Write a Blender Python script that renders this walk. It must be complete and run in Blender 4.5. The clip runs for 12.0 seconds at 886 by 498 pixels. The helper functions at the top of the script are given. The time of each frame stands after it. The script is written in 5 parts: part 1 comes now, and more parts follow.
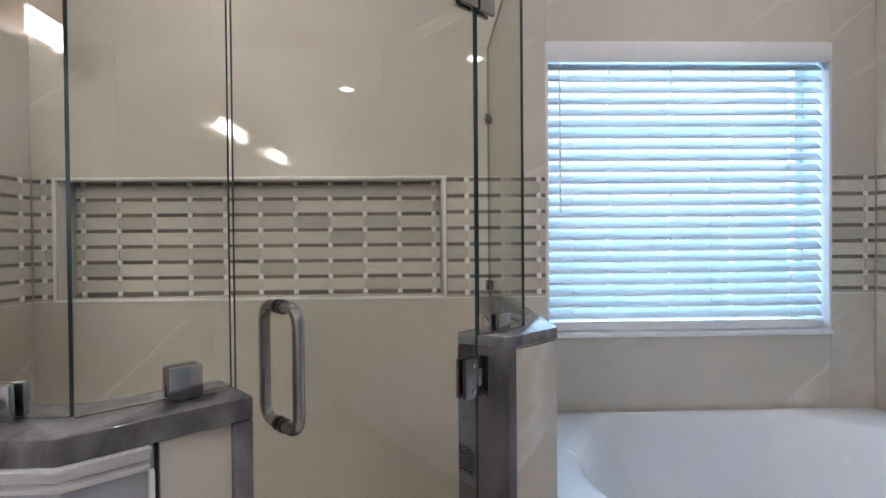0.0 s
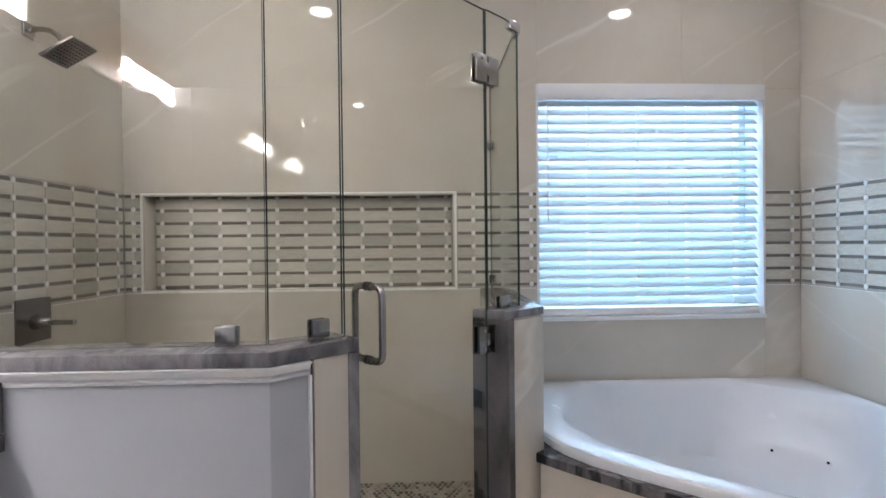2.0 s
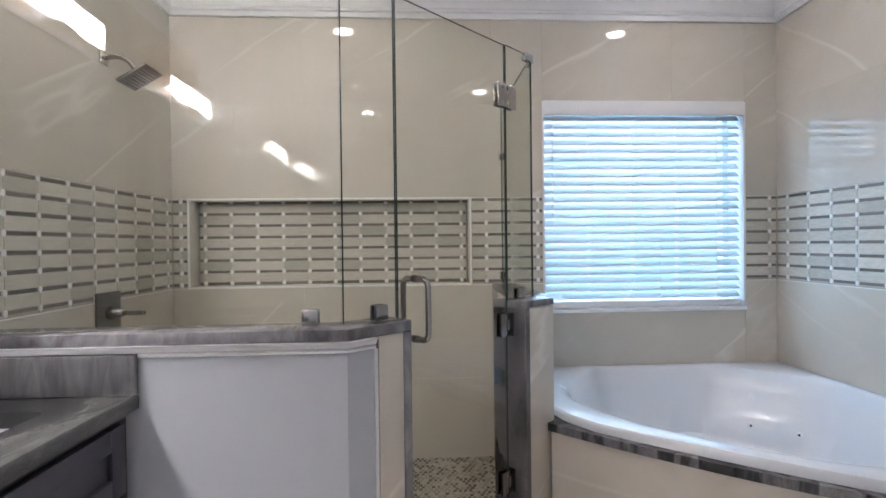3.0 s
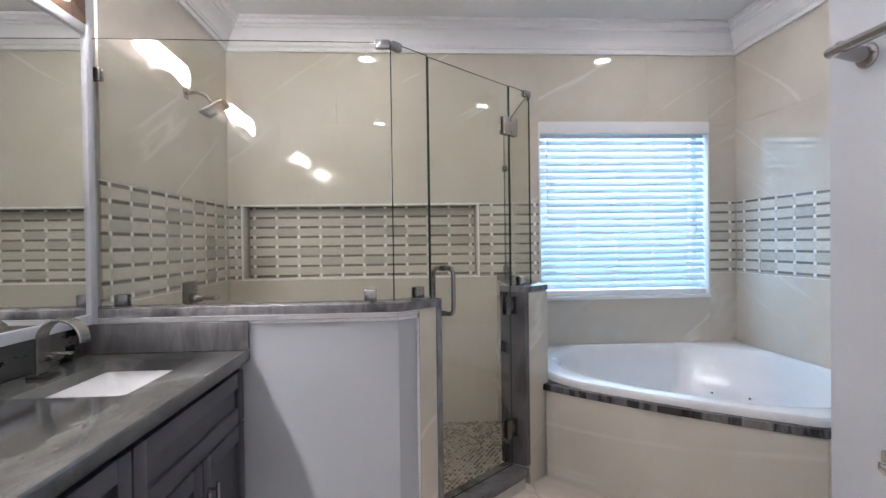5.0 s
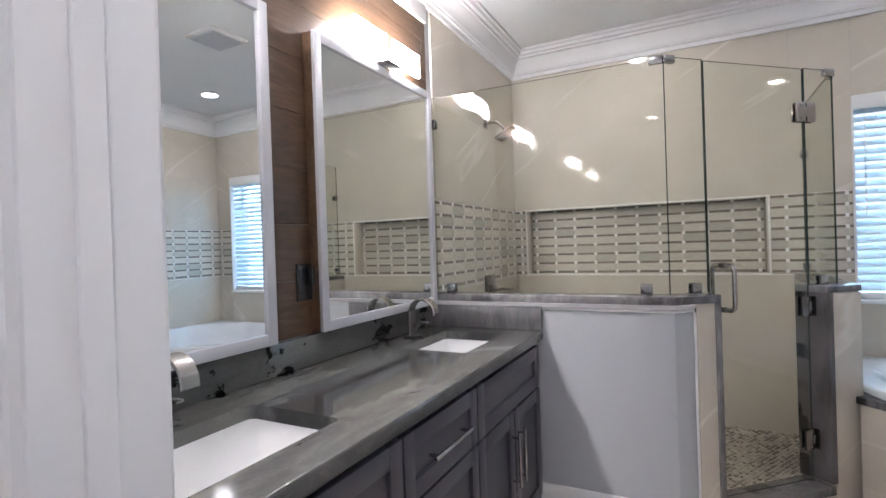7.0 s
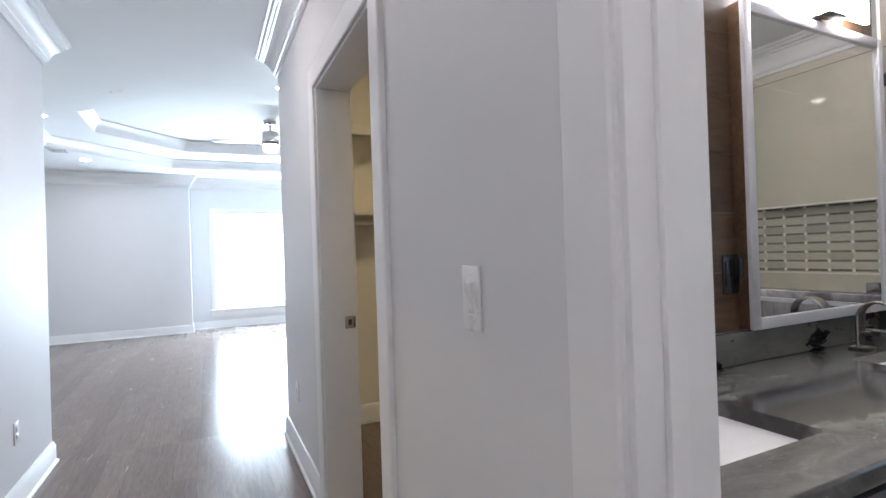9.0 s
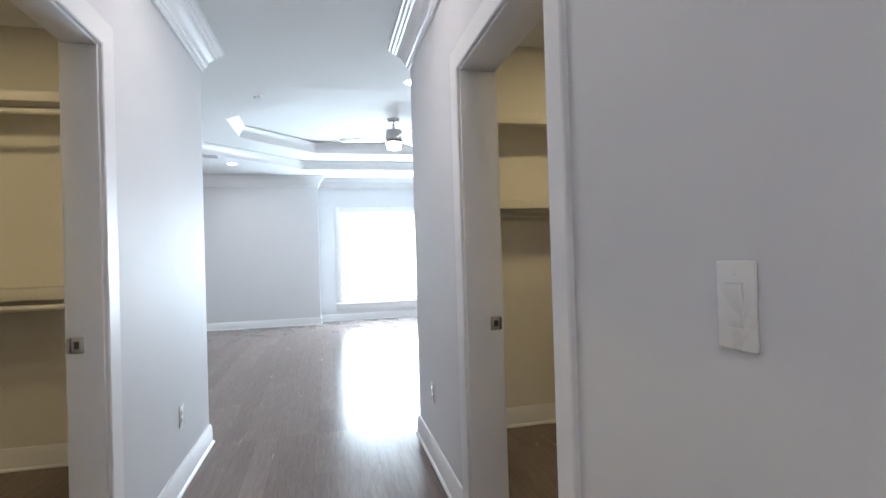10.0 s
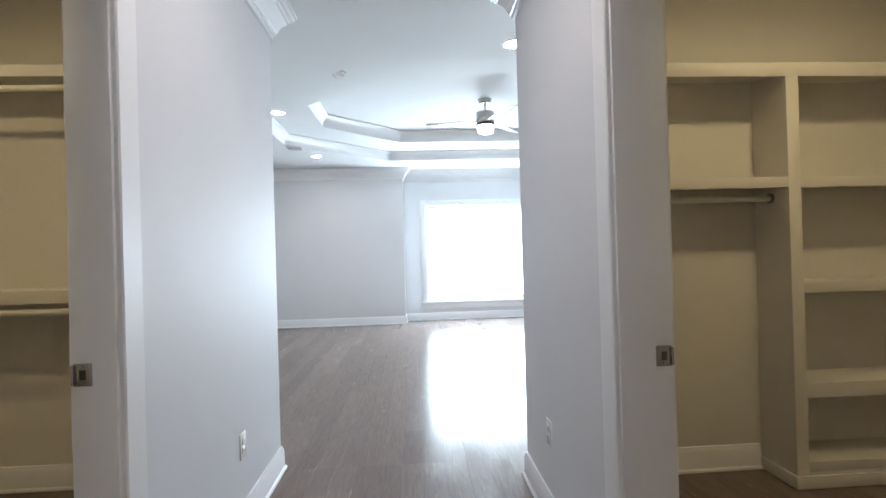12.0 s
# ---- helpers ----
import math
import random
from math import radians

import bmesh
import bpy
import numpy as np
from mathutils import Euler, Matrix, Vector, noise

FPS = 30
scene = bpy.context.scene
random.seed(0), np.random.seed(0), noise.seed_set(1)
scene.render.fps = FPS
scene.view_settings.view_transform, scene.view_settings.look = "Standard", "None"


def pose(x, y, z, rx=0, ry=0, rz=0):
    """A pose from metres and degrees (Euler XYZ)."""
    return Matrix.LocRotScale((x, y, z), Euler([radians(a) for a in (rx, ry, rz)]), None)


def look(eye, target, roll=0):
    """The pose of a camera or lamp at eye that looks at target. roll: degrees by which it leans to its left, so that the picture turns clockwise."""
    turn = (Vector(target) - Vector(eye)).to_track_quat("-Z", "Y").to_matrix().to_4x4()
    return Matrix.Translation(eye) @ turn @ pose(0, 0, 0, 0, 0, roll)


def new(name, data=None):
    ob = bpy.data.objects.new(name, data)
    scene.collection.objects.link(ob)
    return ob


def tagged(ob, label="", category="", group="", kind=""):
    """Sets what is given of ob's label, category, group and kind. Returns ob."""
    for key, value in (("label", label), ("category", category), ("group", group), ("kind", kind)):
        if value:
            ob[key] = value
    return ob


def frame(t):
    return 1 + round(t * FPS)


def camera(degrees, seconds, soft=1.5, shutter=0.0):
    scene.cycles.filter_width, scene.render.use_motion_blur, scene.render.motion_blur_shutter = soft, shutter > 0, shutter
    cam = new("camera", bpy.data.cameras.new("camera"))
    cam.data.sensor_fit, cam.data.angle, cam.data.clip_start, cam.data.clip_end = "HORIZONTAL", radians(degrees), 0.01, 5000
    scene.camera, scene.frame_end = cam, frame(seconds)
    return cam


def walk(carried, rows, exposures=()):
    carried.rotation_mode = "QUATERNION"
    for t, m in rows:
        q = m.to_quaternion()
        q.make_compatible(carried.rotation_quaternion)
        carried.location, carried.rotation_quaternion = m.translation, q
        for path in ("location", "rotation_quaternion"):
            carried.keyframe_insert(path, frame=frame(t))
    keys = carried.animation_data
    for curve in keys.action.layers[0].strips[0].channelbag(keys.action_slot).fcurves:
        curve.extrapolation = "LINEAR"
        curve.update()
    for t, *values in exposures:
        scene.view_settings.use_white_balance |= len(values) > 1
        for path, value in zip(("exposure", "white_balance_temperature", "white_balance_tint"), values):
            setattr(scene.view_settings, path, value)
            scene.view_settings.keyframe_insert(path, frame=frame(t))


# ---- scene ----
cam = camera(83.8, 12.0)
PATH = [
    (0, (0.489, 0.176, 1.229), (0.545, 2.175, 1.205), -0.5),
    (0.5, (0.462, 0.098, 1.228), (0.517, 2.098, 1.203), -0.6),
    (1, (0.468, -0.014, 1.231), (0.535, 1.984, 1.209), -0.7),
    (1.5, (0.447, -0.18, 1.232), (0.52, 1.818, 1.214), -0.7),
    (2, (0.392, -0.318, 1.236), (0.468, 1.681, 1.216), -0.6),
    (2.5, (0.306, -0.458, 1.238), (0.395, 1.54, 1.219), -0.6),
    (4.5, (0.171, -1.01, 1.229), (0.297, 0.986, 1.209), -0.8),
    (5, (0.12, -1.13, 1.232), (0.235, 0.866, 1.21), -0.8),
    (5.5, (0.09, -1.263, 1.232), (0.144, 0.736, 1.212), -1.1),
    (6, (0.086, -1.356, 1.242), (-0.023, 0.641, 1.219), -1.3),
    (6.5, (0.095, -1.419, 1.25), (-0.379, 0.524, 1.228), -1.6),
    (7, (0.136, -1.482, 1.25), (-0.773, 0.299, 1.239), -1.9),
    (7.3, (0.162, -1.53, 1.237), (-0.939, 0.139, 1.24), -2.4),
    (7.5, (0.169, -1.542, 1.243), (-1.096, 0.007, 1.242), -2.0),
    (7.7, (0.153, -1.57, 1.242), (-1.214, -0.111, 1.247), -2.1),
    (9.3, (-0.114, -1.734, 1.245), (-1.976, -1.005, 1.255), -1.8),
    (9.5, (-0.172, -1.757, 1.242), (-2.065, -1.112, 1.253), -1.8),
    (10, (-0.312, -1.806, 1.24), (-2.259, -1.349, 1.255), -1.7),
    (10.5, (-0.456, -1.835, 1.242), (-2.428, -1.5, 1.257), -1.7),
    (11, (-0.631, -1.824, 1.252), (-2.616, -1.575, 1.262), -1.8),
    (11.5, (-0.811, -1.804, 1.251), (-2.803, -1.633, 1.263), -1.7),
    (12, (-0.986, -1.817, 1.247), (-2.982, -1.691, 1.254), -1.6),
]
EXPOSURES = [(0, 0.95, 6250, 17), (5.5, 1.16, 6130, 16), (7.5, 1.17, 6150, 16), (9.5, 0.74, 6250, 15), (10.5, 0.64, 6300, 14), (12, 0.60, 6380, 14)]
BED_LAMP = 168.0
BATH_LAMP = 18.0
walk(cam, [(t, look(eye, target, roll)) for t, eye, target, roll in PATH], EXPOSURES)

# ---- world, sun-less sky, exposure ----
world = bpy.data.worlds.new("world")
scene.world = world
world.use_nodes = True
_n = world.node_tree.nodes
_sky = _n.new("ShaderNodeTexSky")
_sky.sky_type, _sky.sun_disc = "NISHITA", False
_sky.sun_elevation, _sky.sun_rotation = radians(40), radians(200)
world.node_tree.links.new(_sky.outputs[0], _n["Background"].inputs[0])
_n["Background"].inputs[1].default_value = 0.1

VANITY_GLOW = 54.0
CAN_GLOW = 46.0
HALL_FILL = 155.0
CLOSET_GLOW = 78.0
BATH_DAY = 0.62
BED_DAY = 6.0

H = 2.70          # ceiling height
CROWN = 2.51      # underside of the crown moulding


# ---- materials ----
class Mat:
    def __init__(self, name, rough=0.5, metal=0.0, base=(0.8, 0.8, 0.8)):
        self.m = bpy.data.materials.new(name)
        self.m.use_nodes = True
        self.t = self.m.node_tree
        self.b = self.t.nodes["Principled BSDF"]
        self.b.inputs["Base Color"].default_value = (*base, 1)
        self.b.inputs["Roughness"].default_value = rough
        self.b.inputs["Metallic"].default_value = metal
        self._c = None

    def node(self, kind, **kw):
        n = self.t.nodes.new(kind)
        for k, v in kw.items():
            if k in n.inputs:
                n.inputs[k].default_value = v
        return n

    def link(self, a, b):
        self.t.links.new(a, b)

    def coords(self, scale=(1, 1, 1), rot=(0, 0, 0), shift=None):
        c = self.t.nodes.new("ShaderNodeNewGeometry")
        mp = self.t.nodes.new("ShaderNodeMapping")
        mp.inputs["Scale"].default_value = scale
        mp.inputs["Rotation"].default_value = rot
        self.link(c.outputs["Position"], mp.inputs["Vector"])
        return mp.outputs[0]

    def noise(self, vec, scale, detail=4.0, rough=0.55, dist=0.0):
        n = self.t.nodes.new("ShaderNodeTexNoise")
        n.inputs["Scale"].default_value, n.inputs["Detail"].default_value = scale, detail
        n.inputs["Roughness"].default_value, n.inputs["Distortion"].default_value = rough, dist
        self.link(vec, n.inputs["Vector"])
        return n.outputs[0]

    def ramp(self, fac, stops, ease="LINEAR"):
        r = self.t.nodes.new("ShaderNodeValToRGB")
        r.color_ramp.interpolation = ease
        e = r.color_ramp.elements
        while len(e) < len(stops):
            e.new(0.5)
        for el, (p, c) in zip(e, stops):
            el.position = p
            el.color = (c, c, c, 1) if isinstance(c, (int, float)) else (*c, 1)
        self.link(fac, r.inputs[0])
        return r.outputs[0]

    def mix(self, fac, a, b, mode="MIX"):
        n = self.t.nodes.new("ShaderNodeMix")
        n.data_type, n.blend_type = "RGBA", mode
        for s, v in ((n.inputs[0], fac), (n.inputs[6], a), (n.inputs[7], b)):
            if isinstance(v, (int, float)):
                s.default_value = v
            elif isinstance(v, tuple):
                s.default_value = (*v, 1)
            else:
                self.link(v, s)
        return n.outputs[2]

    def math(self, op, a, b=0.0):
        n = self.t.nodes.new("ShaderNodeMath")
        n.operation = op
        for s, v in zip(n.inputs, (a, b)):
            if isinstance(v, (int, float)):
                s.default_value = v
            else:
                self.link(v, s)
        return n.outputs[0]

    def rand(self):
        return self.t.nodes.new("ShaderNodeObjectInfo").outputs["Random"]

    def colour(self, out):
        self.link(out, self.b.inputs["Base Color"])
        return self

    def rough(self, out):
        self.link(out, self.b.inputs["Roughness"])
        return self

    def bump(self, h, strength=0.1, dist=0.002):
        n = self.t.nodes.new("ShaderNodeBump")
        n.inputs["Strength"].default_value, n.inputs["Distance"].default_value = strength, dist
        self.link(h, n.inputs["Height"])
        self.link(n.outputs[0], self.b.inputs["Normal"])
        return self


def painted(name, base, rough, grain=260.0, strength=0.04, gloss=0.35):
    m = Mat(name, rough, 0, base)
    p = m.coords()
    big = m.noise(p, 1.3, 3)
    tone = m.ramp(big, [(0.3, tuple(c * 0.965 for c in base)), (0.7, base)])
    m.colour(tone)
    m.rough(m.ramp(m.noise(p, 6, 4), [(0.3, rough - 0.01), (0.7, rough + 0.015)]))
    m.bump(m.noise(p, grain, 3), strength, 0.001)
    m.b.inputs["Specular IOR Level"].default_value = gloss
    return m.m


def marble(name, warm=1.0):
    m = Mat(name, 0.14, 0, (0.5, 0.46, 0.4))
    info = m.t.nodes.new("ShaderNodeObjectInfo")
    geo = m.t.nodes.new("ShaderNodeNewGeometry")
    off = m.t.nodes.new("ShaderNodeVectorMath")
    off.operation = "SCALE"
    cmb = m.t.nodes.new("ShaderNodeCombineXYZ")
    m.link(info.outputs["Random"], cmb.inputs[0])
    m.link(info.outputs["Random"], cmb.inputs[2])
    m.link(cmb.outputs[0], off.inputs[0])
    off.inputs["Scale"].default_value = 3.0
    add = m.t.nodes.new("ShaderNodeVectorMath")
    add.operation = "ADD"
    m.link(geo.outputs["Position"], add.inputs[0])
    m.link(off.outputs[0], add.inputs[1])
    p = add.outputs[0]
    cloud = m.noise(p, 2.2, 6, 0.6, 0.4)
    base = m.ramp(cloud, [(0.2, (0.52 * warm, 0.475, 0.405)), (0.5, (0.585 * warm, 0.535, 0.46)), (0.82, (0.63 * warm, 0.58, 0.51))])
    # long thin slanting veins, laid along the wall whichever way it faces
    sep = m.t.nodes.new("ShaderNodeSeparateXYZ")
    m.link(p, sep.inputs[0])
    u = m.math("ADD", sep.outputs[0], sep.outputs[1])
    across = m.math("SUBTRACT", m.math("MULTIPLY", sep.outputs[2], 1.25), m.math("MULTIPLY", u, 0.75))
    run = m.math("ADD", m.math("MULTIPLY", u, 0.22), m.math("MULTIPLY", sep.outputs[2], 0.15))
    vec = m.t.nodes.new("ShaderNodeCombineXYZ")
    m.link(across, vec.inputs[0])
    m.link(run, vec.inputs[1])
    m.link(m.math("MULTIPLY", info.outputs["Random"], 9.0), vec.inputs[2])
    v = m.noise(vec.outputs[0], 1.25, 4, 0.45, 0.4)
    line = m.ramp(v, [(0.486, 0.0), (0.5, 1.0), (0.514, 0.0)])
    gate = m.ramp(m.noise(p, 1.1, 2), [(0.40, 0.0), (0.60, 0.62)])
    vein = m.math("MULTIPLY", line, gate)
    m.colour(m.mix(vein, base, (0.78, 0.74, 0.68)))
    m.rough(m.ramp(m.noise(p, 9, 5), [(0.3, 0.03), (0.75, 0.05)]))
    m.b.inputs["Specular IOR Level"].default_value = 0.46
    return m.m


def granite(name, stretch, k=1.0):
    """Grey-violet stone with soft streaks, stretch: how they run."""
    m = Mat(name, 0.12, 0, (0.2, 0.2, 0.2))
    p = m.coords(stretch)
    q = m.coords()
    flow = m.noise(p, 2.4, 5, 0.5, 1.2)
    band = m.ramp(flow, [(0.30, (0.03 * k, 0.028 * k, 0.033 * k)), (0.39, (0.11 * k, 0.105 * k, 0.112 * k)), (0.48, (0.20 * k, 0.193 * k, 0.198 * k)),
                         (0.55, (0.155 * k, 0.148 * k, 0.156 * k)), (0.63, (0.27 * k, 0.262 * k, 0.258 * k)), (0.76, (0.13 * k, 0.125 * k, 0.13 * k))])
    fine = m.noise(p, 11, 5, 0.6, 0.8)
    band = m.mix(0.22, band, m.ramp(fine, [(0.3, (0.06, 0.057, 0.063)), (0.7, (0.28, 0.272, 0.27))]))
    band = m.mix(1.0, band, m.ramp(m.noise(q, 300, 2), [(0.36, 0.93), (0.62, 1.05)]), "MULTIPLY")
    blot = m.ramp(m.noise(q, 9, 4, 0.6), [(0.70, 0.0), (0.72, 1.0)])
    m.colour(m.mix(blot, band, (0.010, 0.009, 0.010)))
    m.rough(m.ramp(fine, [(0.3, 0.09), (0.7, 0.16)]))
    return m.m


def granite_blocks(name):
    """Stone cut across its bands: blocks of black, violet-grey and pale grey along the edge."""
    m = Mat(name, 0.12, 0, (0.1, 0.1, 0.1))
    q = m.coords()
    bars = m.noise(m.coords((2.3, 2.3, 0.3)), 2.8, 4, 0.5, 0.3)
    band = m.ramp(bars, [(0.36, (0.012, 0.012, 0.014)), (0.43, (0.03, 0.029, 0.032)), (0.455, (0.16, 0.152, 0.155)), (0.52, (0.11, 0.105, 0.11)),
                         (0.545, (0.025, 0.024, 0.027)), (0.575, (0.05, 0.048, 0.052)), (0.60, (0.24, 0.232, 0.23)), (0.70, (0.13, 0.125, 0.13))])
    band = m.mix(1.0, band, m.ramp(m.noise(q, 90, 3), [(0.33, 0.82), (0.65, 1.12)]), "MULTIPLY")
    m.colour(band)
    m.rough(m.ramp(bars, [(0.3, 0.08), (0.7, 0.15)]))
    return m.m


def granite_jamb(name):
    """Even violet-grey stone, softly clouded, with a row of black clots along one edge."""
    m = Mat(name, 0.12, 0, (0.15, 0.14, 0.14))
    q = m.coords()
    cloud = m.noise(m.coords((1.6, 1.6, 0.7)), 5, 5, 0.55, 0.6)
    base = m.ramp(cloud, [(0.28, (0.05, 0.045, 0.047)), (0.45, (0.10, 0.092, 0.093)), (0.6, (0.125, 0.115, 0.115)), (0.78, (0.07, 0.064, 0.067))])
    base = m.mix(1.0, base, m.ramp(m.noise(q, 220, 2), [(0.36, 0.90), (0.62, 1.06)]), "MULTIPLY")
    sep = m.t.nodes.new("ShaderNodeSeparateXYZ")
    m.link(q, sep.inputs[0])
    edge = m.ramp(sep.outputs[0], [(0.585, 1.0), (0.606, 0.0)])
    clot = m.math("MULTIPLY", m.ramp(m.noise(m.coords((1.0, 1.0, 0.9)), 8.5, 3, 0.5), [(0.53, 0.0), (0.56, 1.0)]), edge)
    m.colour(m.mix(clot, base, (0.012, 0.011, 0.013)))
    m.rough(m.ramp(cloud, [(0.3, 0.09), (0.7, 0.16)]))
    return m.m


def granite_slab(name):
    """The vanity slab: bands that run the length of the top, pale at the back and front, dark between, with black mineral clots."""
    m = Mat(name, 0.1, 0, (0.15, 0.15, 0.15))
    q = m.coords()
    sep = m.t.nodes.new("ShaderNodeSeparateXYZ")
    m.link(q, sep.inputs[0])
    warp = m.noise(m.coords((0.9, 0.55, 1.0)), 2.6, 6, 0.55, 0.5)
    rag = m.noise(m.coords((1.0, 0.8, 1.0)), 13, 5, 0.62)
    f = m.math("ADD", m.math("DIVIDE", m.math("ADD", sep.outputs[0], 1.10), 0.60), m.math("MULTIPLY", m.math("SUBTRACT", warp, 0.5), 0.52))
    f = m.math("ADD", f, m.math("MULTIPLY", m.math("SUBTRACT", rag, 0.5), 0.22))
    band = m.ramp(f, [(0.0, (0.21, 0.21, 0.195)), (0.14, (0.18, 0.18, 0.165)), (0.30, (0.185, 0.185, 0.168)), (0.36, (0.095, 0.10, 0.115)), (0.40, (0.15, 0.15, 0.15)),
                      (0.46, (0.040, 0.040, 0.042)), (0.76, (0.048, 0.047, 0.046)), (0.80, (0.15, 0.147, 0.134)), (0.87, (0.085, 0.082, 0.079)), (1.0, (0.13, 0.127, 0.12))])
    streak = m.noise(m.coords((2.6, 1.0, 2.4)), 6, 7, 0.66, 0.9)
    soft = m.ramp(f, [(0.42, 0.34), (0.50, 0.10), (0.74, 0.10), (0.80, 0.36)])
    band = m.mix(soft, band, m.ramp(streak, [(0.3, (0.03, 0.03, 0.033)), (0.5, (0.11, 0.11, 0.105)), (0.72, (0.26, 0.255, 0.235))]))
    band = m.mix(1.0, band, m.ramp(m.noise(q, 300, 2), [(0.36, 0.64), (0.62, 0.74)]), "MULTIPLY")
    clot = m.math("MULTIPLY", m.ramp(m.noise(m.coords((1, 0.7, 1.1)), 7.5, 5, 0.66), [(0.57, 0.0), (0.59, 1.0)]), m.ramp(f, [(0.12, 1.0), (0.26, 0.0)]))
    m.colour(m.mix(clot, band, (0.008, 0.008, 0.009)))
    m.rough(m.ramp(streak, [(0.3, 0.07), (0.7, 0.13)]))
    m.b.inputs["Specular IOR Level"].default_value = 0.30
    return m.m


def wood_floor(name):
    m = Mat(name, 0.28, 0, (0.2, 0.15, 0.12))
    info = m.rand()
    p = m.coords((0.8, 9, 1))
    grain = m.noise(p, 7, 7, 0.62, 1.1)
    tone = m.ramp(grain, [(0.25, (0.155, 0.122, 0.108)), (0.55, (0.20, 0.16, 0.143)), (0.8, (0.235, 0.193, 0.172))])
    var = m.ramp(info, [(0.0, 0.90), (1.0, 1.10)])
    m.colour(m.mix(1.0, tone, var, "MULTIPLY"))
    patch = m.noise(m.coords((1, 1.6, 1)), 3.5, 4, 0.6)
    m.rough(m.math("ADD", m.ramp(grain, [(0.3, 0.12), (0.8, 0.18)]), m.ramp(patch, [(0.35, 0.02), (0.65, 0.12)])))
    m.b.inputs["Specular IOR Level"].default_value = 0.11
    m.bump(grain, 0.05, 0.0006)
    return m.m


def plank_wood(name):
    m = Mat(name, 0.42, 0, (0.12, 0.07, 0.045))
    r = m.rand()
    p = m.coords((9, 0.9, 6))
    grain = m.noise(p, 5, 7, 0.65, 1.3)
    tone = m.ramp(grain, [(0.22, (0.036, 0.019, 0.009)), (0.5, (0.085, 0.046, 0.023)), (0.8, (0.15, 0.086, 0.044))])
    m.colour(m.mix(1.0, tone, m.ramp(r, [(0.0, 0.72), (1.0, 1.1)]), "MULTIPLY"))
    m.bump(grain, 0.3, 0.001)
    return m.m


def metal(name, base, rough):
    m = Mat(name, rough, 1.0, base)
    p = m.coords((6, 6, 1))
    m.rough(m.ramp(m.noise(p, 8, 3), [(0.3, rough * 0.9), (0.7, rough * 1.12)]))
    return m.m


def ceramic(name, base, rough):
    m = Mat(name, rough, 0, base)
    p = m.coords()
    m.rough(m.ramp(m.noise(p, 4, 4), [(0.3, rough * 0.8), (0.75, rough * 1.5)]))
    m.colour(m.ramp(m.noise(p, 1.5, 3), [(0.3, tuple(c * 0.97 for c in base)), (0.7, base)]))
    m.b.inputs["Coat Weight"].default_value = 0.3
    return m.m


def pane_glass(name, tint, gain=1.0):
    """Thin clear pane: see-through, with Fresnel gloss."""
    m = Mat(name)
    m.t.nodes.remove(m.b)
    out = m.t.nodes["Material Output"]
    tr = m.t.nodes.new("ShaderNodeBsdfTransparent")
    tr.inputs[0].default_value = (*tint, 1)
    gl = m.t.nodes.new("ShaderNodeBsdfGlossy")
    gl.inputs["Roughness"].default_value = 0.0
    lw = m.t.nodes.new("ShaderNodeLayerWeight")
    lw.inputs["Blend"].default_value = 0.5
    fr = m.t.nodes.new("ShaderNodeMath")
    fr.operation = "MULTIPLY_ADD"
    m.link(m.math("POWER", lw.outputs["Facing"], 5.0), fr.inputs[0])
    fr.inputs[1].default_value, fr.inputs[2].default_value = 0.90 * gain, 0.043 * gain
    mx = m.t.nodes.new("ShaderNodeMixShader")
    m.link(fr.outputs[0], mx.inputs[0])
    m.link(tr.outputs[0], mx.inputs[1])
    m.link(gl.outputs[0], mx.inputs[2])
    m.link(mx.outputs[0], out.inputs[0])
    return m.m


def glow(name, colour, strength, texture=False):
    m = Mat(name, 0.2, 0, colour)
    m.b.inputs["Emission Color"].default_value = (*colour, 1)
    m.b.inputs["Emission Strength"].default_value = strength
    if texture:
        # bubbled glass: the light comes through unevenly
        v = m.noise(m.coords(), 90, 3, 0.6)
        k = m.ramp(v, [(0.35, 0.45), (0.65, 1.0)])
        m.link(m.mix(1.0, k, colour, "MULTIPLY"), m.b.inputs["Emission Color"])
    return m.m


def mosaic_stone(name, lo, mid, hi, rough):
    m = Mat(name, rough, 0, mid)
    r = m.rand()
    c = m.ramp(r, [(0.0, lo), (0.35, mid), (0.75, hi), (1.0, mid)])
    p = m.coords((1, 1, 4))
    g = m.noise(p, 24, 5, 0.6, 0.5)
    m.colour(m.mix(1.0, c, m.ramp(g, [(0.25, 0.84), (0.75, 1.1)]), "MULTIPLY"))
    m.bump(g, 0.05, 0.001)
    return m.m


# one wall paint, its light put into the colour: dimmer bathroom copy, brighter hall copy
M_WALL_DIM = painted("wall_paint_dim", (0.46, 0.475, 0.505), 0.66)
M_WALL_LIT = painted("wall_paint_lit", (0.70, 0.70, 0.715), 0.56, gloss=0.18)
M_CEIL = painted("ceiling_paint", (0.80, 0.81, 0.81), 0.75, 180, 0.15, 0.08)
M_TRIM = painted("trim_paint", (0.80, 0.795, 0.80), 0.40, 120, 0.015)
M_CLOSET = painted("closet_paint", (0.74, 0.71, 0.64), 0.45)
M_MARBLE = marble("marble_tile")
M_FLOORTILE = marble("floor_tile", 1.05)
M_CAP = granite("granite_cap", (2.8, 1.5, 1.2), 1.12)
M_TOP = granite_slab("granite_top")
M_SPLASH = granite("granite_splash", (2.6, 1.0, 0.5), 0.58)
M_DECK = granite_blocks("granite_deck")
M_CURB = granite("granite_curb", (1.6, 1.6, 1.0), 0.72)
M_JAMB = granite_jamb("granite_jamb")
